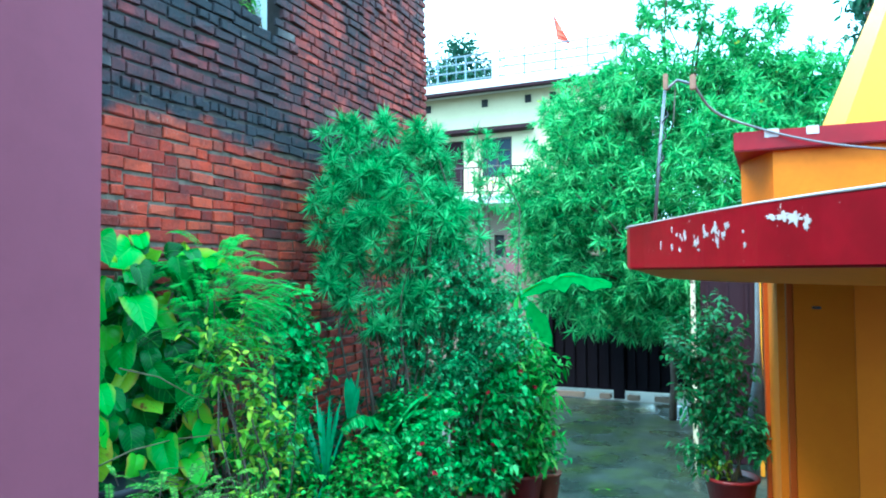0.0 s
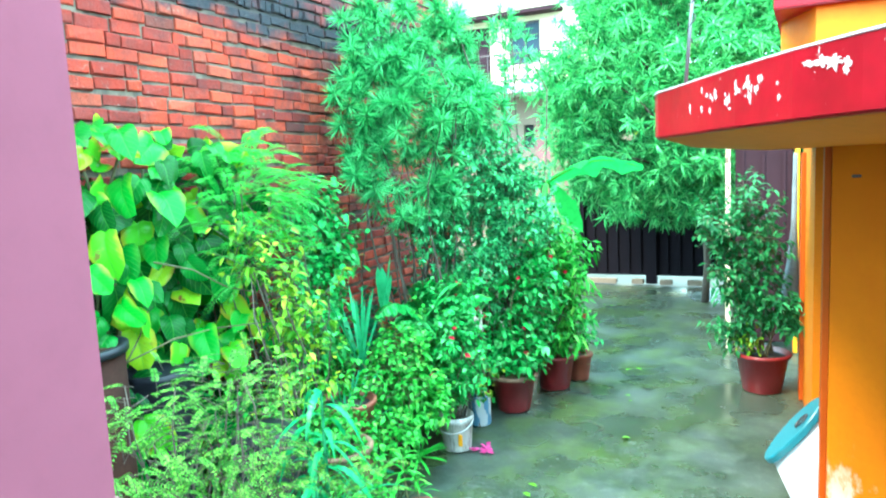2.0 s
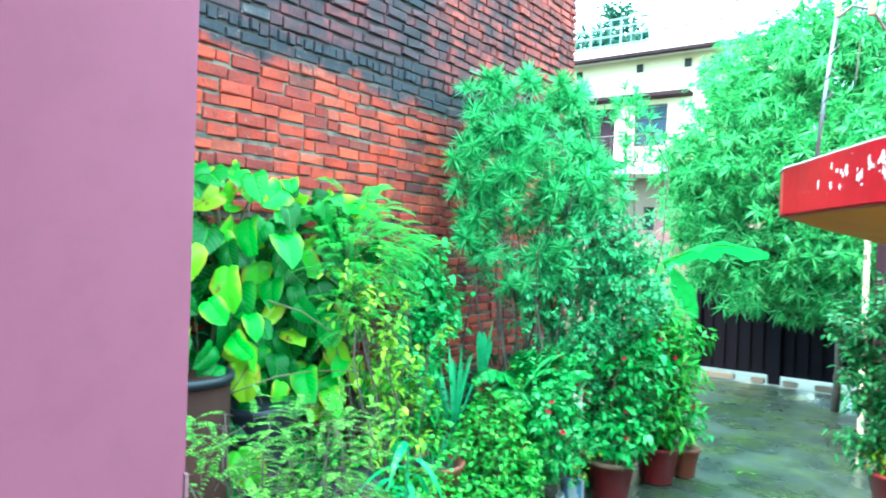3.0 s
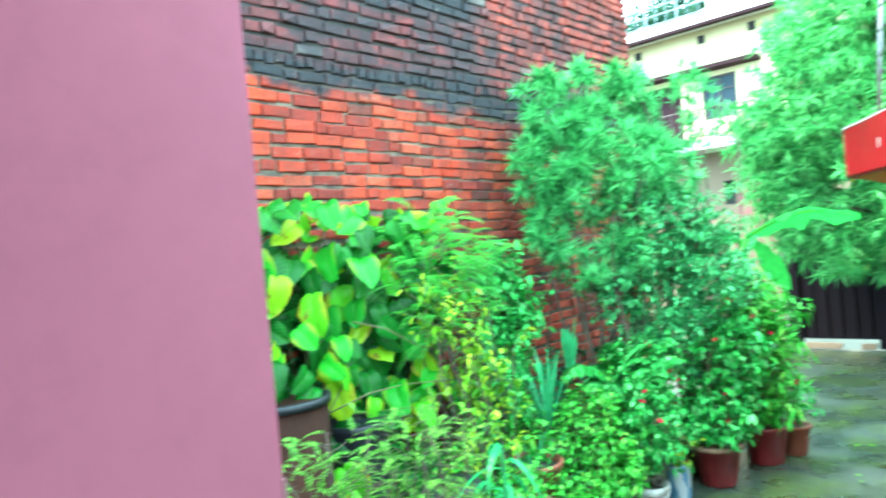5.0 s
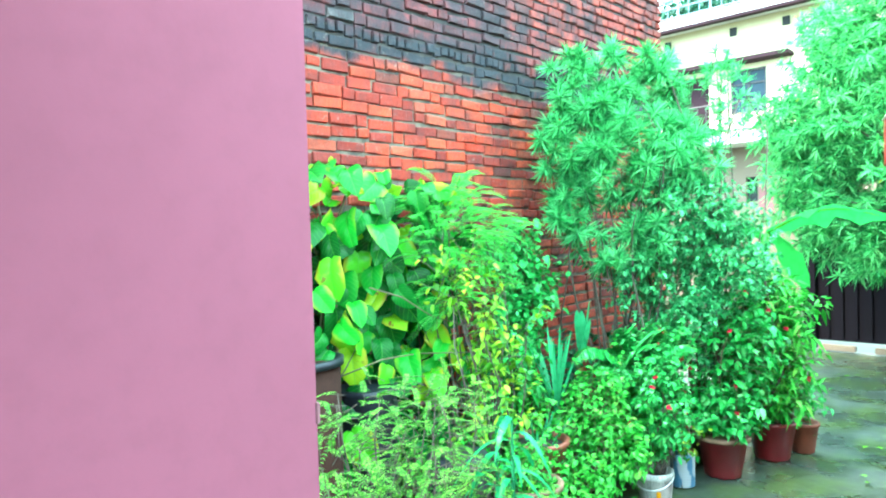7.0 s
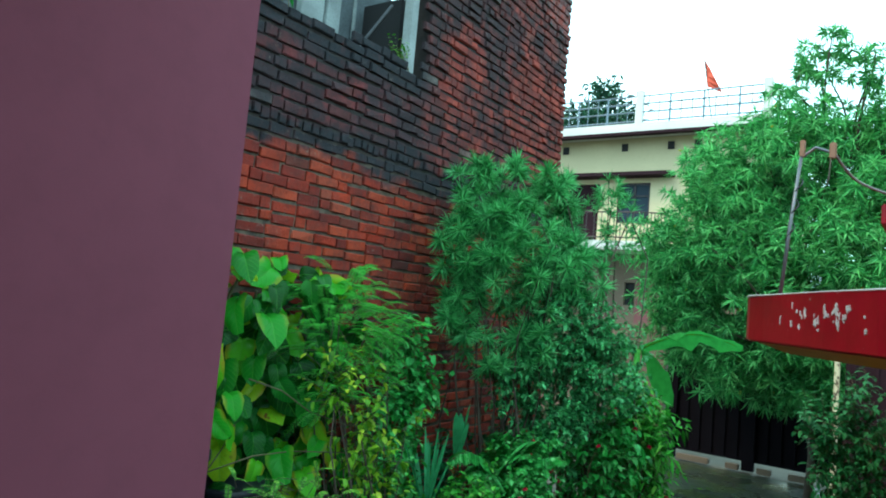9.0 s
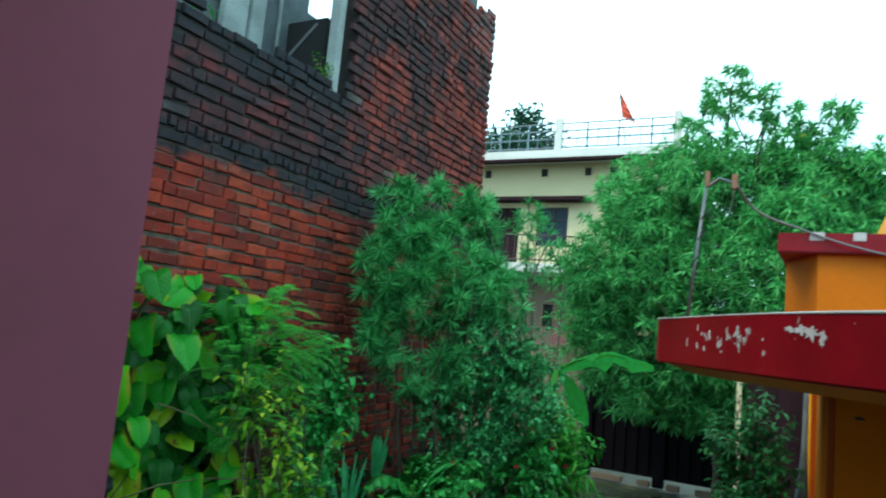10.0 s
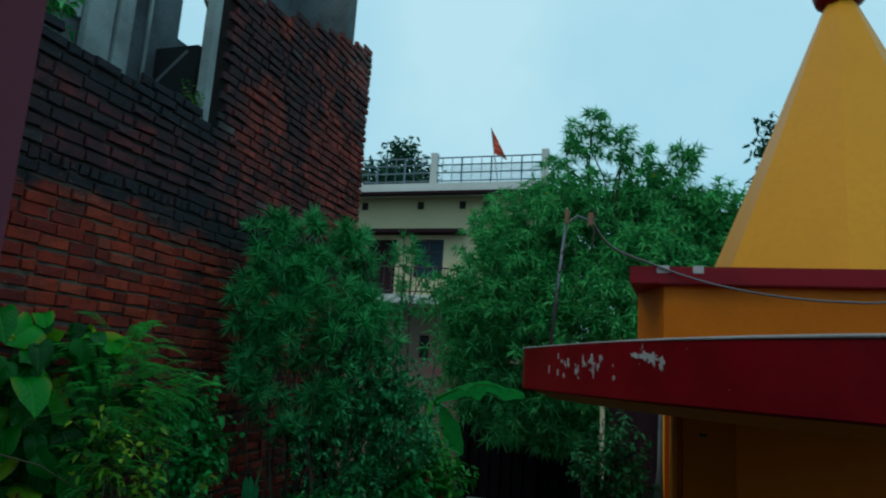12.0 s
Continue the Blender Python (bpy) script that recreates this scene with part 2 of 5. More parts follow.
_c = M_BUCKET.mix(M_BUCKET.span(M_BUCKET.noise(9.0, 5, 0.7, (1, 1, 0.3)), 0.45, 0.6), (0.62, 0.6, 0.56), (0.26, 0.25, 0.23))
M_BUCKET.colour(_c).bump(M_BUCKET.noise(40.0, 3), 0.2, 0.004)
M_BUCKET = M_BUCKET.m
M_BLUECAN = Mat("blue_print_tin", 0.4)
_c = M_BLUECAN.mix(M_BLUECAN.span(M_BLUECAN.noise(14.0, 3, 0.5, (1, 1, 0.35)), 0.47, 0.53), (0.55, 0.6, 0.65), (0.08, 0.25, 0.42))
M_BLUECAN = M_BLUECAN.colour(_c).m
M_TURQ = simple("turquoise_plastic", (0.012, 0.17, 0.22), 0.35, vary=0.12)
M_TUBWHITE = simple("white_plastic", (0.72, 0.76, 0.78), 0.4, vary=0.08)
M_BARK = simple("grey_brown_bark", (0.10, 0.075, 0.055), 0.9, vary=0.45, scale=20, bump=0.6)
M_TWIG = simple("green_brown_twig", (0.11, 0.10, 0.04), 0.8, vary=0.3, scale=20)
M_FLAG = simple("orange_red_cloth", (0.75, 0.10, 0.05), 0.8, vary=0.2)
M_PETAL = leaf_mat("crimson_petal", [(0.0, (0.6, 0.01, 0.04)), (1.0, (0.75, 0.03, 0.08))], 0.5, 0.3)
M_PINKPETAL = leaf_mat("pink_petal", [(0.0, (0.7, 0.05, 0.22)), (1.0, (0.75, 0.1, 0.35))], 0.5, 0.3)
M_YELPETAL = leaf_mat("yellow_petal", [(0.0, (0.75, 0.6, 0.04)), (1.0, (0.7, 0.7, 0.1))], 0.5, 0.3)
M_OLE = leaf_mat("oleander_leaf", [(0.0, (0.015, 0.19, 0.05)), (0.5, (0.075, 0.57, 0.16)), (1.0, (0.22, 0.88, 0.34))])
M_OLEFAR = leaf_mat("thevetia_leaf", [(0.0, (0.01, 0.16, 0.04)), (0.5, (0.08, 0.57, 0.15)), (1.0, (0.26, 0.88, 0.3))])
M_JAS = leaf_mat("small_bluegreen_leaf", [(0.0, (0.012, 0.17, 0.05)), (0.5, (0.055, 0.48, 0.15)), (1.0, (0.16, 0.76, 0.29))])
M_BRIGHT = leaf_mat("bright_green_leaf", [(0.0, (0.01, 0.17, 0.014)), (0.55, (0.045, 0.5, 0.05)), (0.85, (0.12, 0.72, 0.10)), (1.0, (0.30, 0.80, 0.12))])
M_LIME = leaf_mat("yellow_green_leaf", [(0.0, (0.033, 0.180, 0.010)), (0.6, (0.161, 0.475, 0.025)), (1.0, (0.598, 0.773, 0.057))])
M_ROSE = leaf_mat("rose_leaf", [(0.0, (0.008, 0.15, 0.024)), (0.55, (0.03, 0.5, 0.08)), (0.85, (0.1, 0.72, 0.2)), (1.0, (0.24, 0.82, 0.26))])
M_FEATHER = leaf_mat("feathery_leaf", [(0.0, (0.020, 0.120, 0.010)), (0.6, (0.083, 0.380, 0.041)), (1.0, (0.299, 0.667, 0.092))], 0.5, 0.35)
M_FROND = leaf_mat("frond_leaf", [(0.0, (0.042, 0.500, 0.055)), (1.0, (0.174, 0.880, 0.165))], 0.5, 0.4)
M_STRAP = leaf_mat("strap_leaf", [(0.0, (0.006, 0.13, 0.04)), (1.0, (0.02, 0.28, 0.11))], 0.65, 0.3)
M_SWORD = leaf_mat("glaucous_sword_leaf", [(0.0, (0.021, 0.300, 0.099)), (1.0, (0.070, 0.550, 0.234))], 0.4, 0.35)
M_STALK = leaf_mat("toothed_leaf", [(0.0, (0.007, 0.210, 0.056)), (0.6, (0.018, 0.336, 0.105)), (1.0, (0.063, 0.473, 0.196))], 0.3, 0.3)
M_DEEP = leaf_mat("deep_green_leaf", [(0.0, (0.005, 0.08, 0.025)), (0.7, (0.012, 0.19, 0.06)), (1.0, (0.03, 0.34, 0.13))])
def vine_leaf_mat():
    m = Mat("vine_leaf", 0.22)
    r = m.rand(False)
    base = m.ramp(r, [(0.0, (0.003, 0.07, 0.01)), (0.45, (0.007, 0.19, 0.022)), (0.72, (0.018, 0.42, 0.026)), (0.9, (0.12, 0.60, 0.02)), (1.0, (0.38, 0.62, 0.02))])
    tc = m.n.new("ShaderNodeTexCoord").outputs["Object"]
    s = m.n.new("ShaderNodeSeparateXYZ")
    m.l.new(tc, s.inputs[0])
    side = m.calc("ABSOLUTE", s.outputs[1], 0)
    skew = m.calc("SUBTRACT", s.outputs[0], m.calc("MULTIPLY", side, 0.9))
    ribs = m.span(m.calc("ABSOLUTE", m.calc("SUBTRACT", m.calc("FRACT", m.calc("MULTIPLY", skew, 7.0), 0), 0.5), 0), 0.0, 0.14, 0.25, 0.0)
    mid = m.span(side, 0.0, 0.025, 0.55, 0.0)
    rib = m.calc("MAXIMUM", ribs, mid)
    col = m.mix(rib, base, (0.09, 0.46, 0.05))
    rim = m.calc("MULTIPLY", m.span(m.calc("ADD", side, m.calc("MULTIPLY", m.noise(18.0, 3), 0.25)), 0.40, 0.58), m.span(r, 0.45, 0.9))
    col = m.mix(rim, col, (0.42, 0.40, 0.03))
    dead = m.calc("MULTIPLY", m.span(m.noise(9.0, 4), 0.6, 0.68), m.span(r, 0.7, 0.95))
    col = m.mix(dead, col, (0.22, 0.10, 0.03))
    m.colour(col).bump(rib, 0.5, 0.02)
    m.p.inputs["Specular IOR Level"].default_value = 0.16
    t = m.n.new("ShaderNodeBsdfTranslucent")
    m.l.new(col, t.inputs["Color"])
    x = m.n.new("ShaderNodeMixShader")
    x.inputs[0].default_value = 0.35
    m.l.new(m.p.outputs[0], x.inputs[1])
    m.l.new(t.outputs[0], x.inputs[2])
    m.l.new(x.outputs[0], m.n["Material Output"].inputs["Surface"])
    return m.m


M_BIG = vine_leaf_mat()
M_BANANA = leaf_mat("banana_leaf", [(0.0, (0.033, 0.440, 0.073)), (1.0, (0.065, 0.650, 0.129))], 0.35, 0.45, island=False)
M_TREEFAR = leaf_mat("far_tree_leaf", [(0.0, (0.01, 0.06, 0.04)), (1.0, (0.04, 0.16, 0.08))])


# ---- mesh building ----
def mesh_of(name, V, F, mat, smooth=False):
    me = bpy.data.meshes.new(name)
    me.from_pydata([tuple(v) for v in V] if not isinstance(V, list) else V, [], F)
    me.materials.append(mat)
    if smooth:
        me.polygons.foreach_set("use_smooth", [True] * len(me.polygons))
    me.update()
    return me


def part(name, shape, mat, parent=None, label="", smooth=False, loc=(0, 0, 0)):
    """Links a shape (a Shape, a bmesh or a mesh) as one mesh object under a thing or a part."""
    if isinstance(shape, Shape):
        me = mesh_of(name, shape.V, shape.F, mat, smooth)
    elif isinstance(shape, bmesh.types.BMesh):
        me = bpy.data.meshes.new(name)
        bmesh.ops.recalc_face_normals(shape, faces=shape.faces)
        shape.to_mesh(me)
        shape.free()
        me.materials.append(mat)
        if smooth:
            me.polygons.foreach_set("use_smooth", [True] * len(me.polygons))
    else:
        me = shape
    ob = new(name, me)
    ob.location = loc
    if parent:
        ob.parent = parent
    return tagged(ob, label) if label else ob


def thing(name, label, category, loc=(0, 0, 0), group="", kind="", turn=0.0):
    ob = new(name)
    ob.location = loc
    ob.rotation_euler = (0, 0, radians(turn))
    ob.empty_display_size = 0.1
    return tagged(ob, label, category, group, kind)


class Shape:
    def __init__(self):
        self.V, self.F = [], []

    def add(self, V, F):
        o = len(self.V)
        self.V += [tuple(v) for v in V]
        self.F += [tuple(i + o for i in f) for f in F]
        return self

    def box(self, x0, y0, z0, x1, y1, z1):
        V = [(x0, y0, z0), (x1, y0, z0), (x1, y1, z0), (x0, y1, z0), (x0, y0, z1), (x1, y0, z1), (x1, y1, z1), (x0, y1, z1)]
        return self.add(V, [(3, 2, 1, 0), (4, 5, 6, 7), (0, 1, 5, 4), (1, 2, 6, 5), (2, 3, 7, 6), (3, 0, 4, 7)])

    def tube(self, pts, radii, sides=7):
        pts = [Vector(p) for p in pts]
        V, F, n = [], [], len(pts)
        for i, p in enumerate(pts):
            d = (pts[min(i + 1, n - 1)] - pts[max(i - 1, 0)]).normalized()
            a = d.orthogonal().normalized() if abs(d.z) > 0.9 else d.cross(Vector((0, 0, 1))).normalized()
            b = d.cross(a)
            r = radii[i] if isinstance(radii, (list, tuple)) else radii
            for k in range(sides):
                w = 2 * math.pi * k / sides
                V.append(p + r * (math.cos(w) * a + math.sin(w) * b))
        for i in range(n - 1):
            for k in range(sides):
                q = (k + 1) % sides
                F.append((i * sides + k, i * sides + q, (i + 1) * sides + q, (i + 1) * sides + k))
        F.append(tuple(range(sides))[::-1])
        F.append(tuple((n - 1) * sides + k for k in range(sides)))
        return self.add(V, F)

    def lathe(self, profile, sides=24, wave=0.0, waves=10):
        V, F, n = [], [], len(profile)
        for i, (r, z) in enumerate(profile):
            for k in range(sides):
                w = 2 * math.pi * k / sides
                s = r * (1 + wave * math.sin(waves * w))
                V.append((s * math.cos(w), s * math.sin(w), z))
        for i in range(n - 1):
            for k in range(sides):
                q = (k + 1) % sides
                F.append((i * sides + k, i * sides + q, (i + 1) * sides + q, (i + 1) * sides + k))
        F.append(tuple(range(sides))[::-1])
        F.append(tuple((n - 1) * sides + k for k in range(sides)))
        return self.add(V, F)

    def prism(self, outline, z0, z1):
        n = len(outline)
        V = [(x, y, z0) for x, y in outline] + [(x, y, z1) for x, y in outline]
        F = [tuple(range(n))[::-1], tuple(range(n, 2 * n))] + [(i, (i + 1) % n, n + (i + 1) % n, n + i) for i in range(n)]
        return self.add(V, F)


def worn_box(x0, y0, z0, x1, y1, z1, bevel=0.01):
    bm = bmesh.new()
    bmesh.ops.create_cube(bm, size=1)
    for v in bm.verts:
        v.co = Vector(((x0 + x1) / 2 + v.co.x * (x1 - x0), (y0 + y1) / 2 + v.co.y * (y1 - y0), (z0 + z1) / 2 + v.co.z * (z1 - z0)))
    bmesh.ops.bevel(bm, geom=bm.edges[:], offset=bevel, segments=2, affect="EDGES")
    return bm


# Leaf blades as (along, side, lift) with their faces
BLADE = ([(0, 0, 0), (0.35, -0.5, 0.05), (0.42, 0, -0.02), (0.35, 0.5, 0.05), (1, 0, -0.06)], [(0, 2, 1), (0, 3, 2), (1, 2, 4), (2, 3, 4)])
OVAL = ([(0, 0, 0), (0.25, -0.42, 0.05), (0.28, 0, 0), (0.25, 0.42, 0.05), (0.65, -0.4, 0.04), (0.68, 0, -0.02), (0.65, 0.4, 0.04), (1, 0, -0.1)],
        [(0, 2, 1), (0, 3, 2), (1, 2, 5, 4), (2, 3, 6, 5), (4, 5, 7), (5, 6, 7)])
STRAP = ([(0, -0.3, 0), (0, 0.3, 0), (0.3, -0.5, 0.04), (0.3, 0, 0.0), (0.3, 0.5, 0.04), (0.65, -0.4, 0.02), (0.65, 0, -0.02), (0.65, 0.4, 0.02), (1, 0, -0.12)],
         [(0, 3, 2), (0, 1, 3), (1, 4, 3), (2, 3, 6, 5), (3, 4, 7, 6), (5, 6, 8), (6, 7, 8)])


def unit(a):
    return a / np.maximum(np.linalg.norm(a, axis=-1, keepdims=True), 1e-6)


class Leaves:
    """Gathers many leaves, each a folded blade of its own, for one mesh."""

    def __init__(self, blade=BLADE):
        self.T, self.Fc = np.array(blade[0], float), blade[1]
        self.blocks = []

    def add(self, P, D, N, L, W, droop=0.25):
        P, D, N = (np.atleast_2d(np.array(a, float)) for a in (P, D, N))
        n = len(P)
        L, W = np.broadcast_to(L, (n,)).astype(float), np.broadcast_to(W, (n,)).astype(float)
        D = unit(D)
        S = unit(np.cross(D, N))
        U = np.cross(S, D)
        a, s, h = self.T.T
        V = P[:, None] + D[:, None] * (L[:, None] * a)[..., None] + S[:, None] * (W[:, None] * s)[..., None] + U[:, None] * (L[:, None] * h)[..., None]
        V[..., 2] -= droop * L[:, None] * a ** 2
        self.blocks.append(V.reshape(-1, 3))
        return self

    def mesh(self, name, mat):
        V = np.concatenate(self.blocks)
        k = len(self.T)
        base = self.Fc
        F = [tuple(i + o for i in f) for o in range(0, len(V), k) for f in base]
        return mesh_of(name, V.tolist(), F, mat)


def rng_dirs(n, R):
    return unit(R.normal(size=(n, 3)))


def whorl(L, P, axis, R, n, length, width, spread=(25, 85), droop=0.25):
    """A rosette of narrow leaves at each point P round the twig's axis."""
    P, axis = np.repeat(P, n, 0), np.repeat(unit(axis), n, 0)
    side = unit(np.cross(axis, rng_dirs(len(P), R)))
    a = np.radians(R.uniform(*spread, len(P)))[:, None]
    D = axis * np.cos(a) + side * np.sin(a)
    k = R.uniform(0.7, 1.15, len(P))
    L.add(P + axis * R.uniform(-0.25, 0.05, (len(P), 1)) * length, D, axis + 0.2 * rng_dirs(len(P), R), length * k, width * R.uniform(0.8, 1.2, len(P)), droop)


def lump_points(lumps, R, shell=0.55):
    """Points in the outer part of each lump (x, y, z, rx, ry, rz, count) and the way outwards there."""
    P, D = [], []
    for x, y, z, rx, ry, rz, n in lumps:
        d = rng_dirs(n, R)
        r = (shell + (1 - shell) * R.random((n, 1)) ** 0.6) * (1 + 0.16 * R.normal(size=(n, 1)))
        P.append(np.array((x, y, z)) + d * r * (rx, ry, rz))
        D.append(d)
    return np.concatenate(P), np.concatenate(D)


def limb(S, a, b, r0, r1, R, sag=0.12, steps=5, sides=6):
    a, b = Vector(a), Vector(b)
    n = (b - a).length
    k1, k2 = Vector(R.normal(size=3)) * sag * n * 0.35, Vector(R.normal(size=3)) * sag * n * 0.25
    pts = []
    for i in range(steps + 1):
        t = i / steps
        p = a.lerp(b, t) + k1 * math.sin(math.pi * t) + k2 * math.sin(2 * math.pi * t)
        p.z += 0.1 * n * math.sin(math.pi * t)
        pts.append(p)
    S.tube(pts, [r0 + (r1 - r0) * i / steps for i in range(steps + 1)], sides)
    return pts


# ---- the large structure ----
def structure(name, shape, mat, label, category, smooth=False):
    return tagged(part(name, shape, mat, None, "", smooth), label, category, "", "structure")


ground = structure("ground", Shape().add([(-900, -900, -0.03), (900, -900, -0.03), (900, 900, -0.03), (-900, 900, -0.03)], [(0, 1, 2, 3)]), M_EARTH,
                   "damp bare earth reaching out beyond the yard", "ground")
yard = Shape()
_nx, _ny = 26, 60
_R = np.random.default_rng(3)
for _j in range(_ny + 1):
    for _i in range(_nx + 1):
        _x, _y = -3.5 + 6.5 * _i / _nx, -3.5 + 15.4 * _j / _ny
        yard.V.append((_x, _y, 0.012 * noise.noise((_x * 0.8, _y * 0.8, 0)) - 0.008))
for _j in range(_ny):
    for _i in range(_nx):
        _a = _j * (_nx + 1) + _i
        yard.F.append((_a, _a + 1, _a + _nx + 2, _a + _nx + 1))
structure("courtyard_floor", yard, M_GROUND, "wet grey concrete yard with puddles and green moss", "floor", True)

# the mauve wall end beside the camera, with the raised veranda behind
jamb = structure("wall_veranda", worn_box(-1.1, -1.6, 0.0, -0.515, 0.536, 2.95, 0.006), M_PINK, "mauve painted wall end of the veranda", "wall")
for _z, _h, _d in ((1.42, 0.03, 0.0012), (1.6, 0.02, 0.001), (1.84, 0.025, 0.0012)):
    part("paint_chip", worn_box(-0.520, 0.531, _z, -0.515 + _d * 0.6, 0.536 + _d * 0.6, _z + _h, 0.001), M_CHIP, jamb, "flaked brown edge of the paint")
structure("veranda_floor", worn_box(-1.1, -2.6, 0.0, 2.6, 0.0, 0.62, 0.02), M_PLASTER, "raised plastered veranda floor", "floor")
# unseen roof and back wall, added to keep sky light off the mauve wall
structure("unseen_roof", worn_box(-1.3, -2.7, 2.95, 2.8, 0.5, 3.1, 0.02), M_PLASTER, "plain roof slab, unseen, added to shade the mauve wall", "ceiling")
structure("unseen_wall_back", worn_box(-1.1, -2.7, 0.0, 2.7, -2.6, 2.95, 0.01), M_PLASTER, "plain plastered back wall, unseen, added to close off light", "wall")

# unseen side wall, added to block light that would brighten the mauve wall
structure("unseen_wall_side", worn_box(2.6, -2.6, 0.0, 2.7, 0.4, 2.95, 0.01), M_PLASTER, "plain plastered side wall, unseen, added to keep light off the mauve wall", "wall")

# ---- the brick wall ----
WX, Y_GAP, Y_END, Z_LOW, COURSE = -3.44, 4.66, 7.55, 4.27, 0.0895


def wall_top(y):
    """The broken top of the wall: low in front, high towards the end."""
    if y < Y_GAP - 0.04:
        return Z_LOW + 0.05 * math.sin(5 * y) + 0.03 * math.sin(17 * y)
    return 5.55 + 0.29 * (y - Y_GAP)


core = Shape()
core.box(WX - 0.24, -0.5, 0, WX - 0.010, Y_GAP + 0.06, Z_LOW - 0.08)
_o = [(Y_GAP + 0.06, 0), (Y_END - 0.012, 0), (Y_END - 0.012, 6.34), (Y_GAP + 0.06, 5.5)]
core.add([(WX - 0.24, y, z) for y, z in _o] + [(WX - 0.010, y, z) for y, z in _o],
         [(0, 1, 2, 3), (7, 6, 5, 4), (0, 4, 5, 1), (1, 5, 6, 2), (2, 6, 7, 3), (3, 7, 4, 0)])
brick_wall = structure("wall_brick", core, M_MORTAR, "old unplastered red brick wall with black algae stains", "wall")

_R = np.random.default_rng(11)


def brick_form(R):
    """One worn brick, 1 x 1 x 1, its face towards +x, with rubbed edges."""
    j = lambda s: R.uniform(-s, s)
    back = [(0, y, z) for y, z in ((-0.5, -0.5), (0.5, -0.5), (0.5, 0.5), (-0.5, 0.5))]
    mid = [(0.72 + j(0.1), y * (1 + j(0.03)), z * (1 + j(0.12))) for _, y, z in back]
    front = [(1 + j(0.2), y * (0.95 + j(0.04)), z * (0.82 + j(0.14))) for _, y, z in back]
    F = [(8, 9, 10, 11)]
    for o in (0, 4):
        F += [(o + i, o + (i + 1) % 4, o + 4 + (i + 1) % 4, o + 4 + i) for i in range(4)]
    return back + mid + front, F


BRICK_FORMS = [brick_form(_R) for _ in range(16)]
brick_rows = []
_zi = 0
while _zi * COURSE < 6.5:
    _z = (_zi + 0.5) * COURSE
    _soldier = _zi == 38
    _y = -0.4 + (0.12 if _zi % 2 else 0.0) + _R.uniform(-0.03, 0.03)
    if _z > Z_LOW + 0.02:
        _y = Y_GAP - 0.05 + (0.075 if _zi % 2 else 0.0) + _R.uniform(-0.01, 0.01)
    while _y < Y_END:
        _len = 0.105 if (_R.random() < 0.28) else 0.222
        _len *= _R.uniform(0.95, 1.04)
        if _soldier:
            _len = 0.07
        if _y + _len > Y_END - 0.03:
            _len = Y_END - _y + _R.uniform(-0.004, 0.006)
        _m = _y + _len / 2
        _top = wall_top(_m)
        if _z < _top - 0.02 and _len > 0.03:
            brick_rows.append((_m, _z + _R.uniform(-0.008, 0.008) + 0.014 * math.sin(1.3 * _m + 0.35 * _zi), _len - 0.003 - _R.uniform(0, 0.011), 0.0745 * _R.uniform(0.8, 1.06), (0.034 if _z < 3.4 else 0.04) + _R.uniform(-0.009, 0.009), _R.uniform(-2.2, 2.2)))
        _y += _len + 0.007
    _zi += 1
WALL_BRICKS = brick_rows

# ---- the ruined room behind the broken wall ----
room = thing("unfinished_building", "grey unfinished concrete building behind the brick wall", "building", (-4.0, 3.6, 0))
part("concrete_wall", Shape().box(-0.8, -3.0, 0, -0.6, 1.72, 8.2).box(-0.8, 2.33, 0, -0.6, 3.9, 8.2).box(-0.8, 1.72, 0, -0.6, 2.33, 5.5).box(-0.8, 1.72, 6.9, -0.6, 2.33, 8.2), M_CONC, room, "grey stained concrete wall with an open window")
part("inner_wall", Shape().box(-0.6, 3.7, 0, 0.3, 3.9, 7.5), M_CONC, room, "grey concrete cross wall")
part("ledge", Shape().box(-0.6, 1.45, 4.3, -0.1, 2.6, 5.25), M_DARK, room, "near-black ledge inside the gap")
part("column", worn_box(0.41, 0.885, 0, 0.5, 0.985, 7.4, 0.008), M_PALE, room, "pale grey concrete column at the gap")
part("panel", worn_box(-0.58, 0.52, 4.0, -0.5, 0.80, 7.6, 0.006), M_PALE, room, "pale sheet panel")
part("panel", worn_box(-0.57, 0.83, 4.0, -0.48, 1.0, 7.6, 0.006), M_PALE, room, "pale sheet panel")
part("panel", worn_box(-0.59, -0.6, 5.05, -0.55, 0.50, 7.6, 0.006), M_PALE, room, "pale weathered sheet")
part("pipe", Shape().tube([(-0.55, 1.27, 3.5), (-0.55, 1.24, 7.6)], 0.02, 10), M_PALE, room, "thin grey pipe", True)
part("brace", Shape().tube([(0.3, 0.85, 4.85), (-0.1, 0.72, 4.3)], 0.015, 6), M_STEEL, room, "slanting iron brace")
part("bar", Shape().tube([(-0.62, 1.9, 6.3), (0.38, 0.93, 5.3)], 0.018, 6), M_DARK, room, "dark iron bar")

# ---- the shrine ----
shrine = thing("shrine", "orange and red painted shrine with a tall yellow spire", "shrine", (0.26, 4.1, 0))
sx, sy = 0.26, 4.1


def loc_shape(S):
    S.V = [(x - sx, y - sy, z) for x, y, z in S.V]
    return S


part("front_wall", loc_shape(Shape().prism([(0.56, 3.95), (1.9, 3.95), (2.05, 4.1), (2.05, 4.3), (0.56, 4.3)], 0, 2.3)), M_ORANGE_SHADED, shrine, "orange front wall, painted darker for the canopy's shade")
part("corner_face", loc_shape(Shape().prism([(0.305, 4.15), (0.558, 3.952), (0.558, 4.3), (0.305, 4.3)], 0, 2.3)), M_ORANGE_SHADED, shrine, "orange slanting corner face, darker for canopy shade, with pale scuffs near the ground")
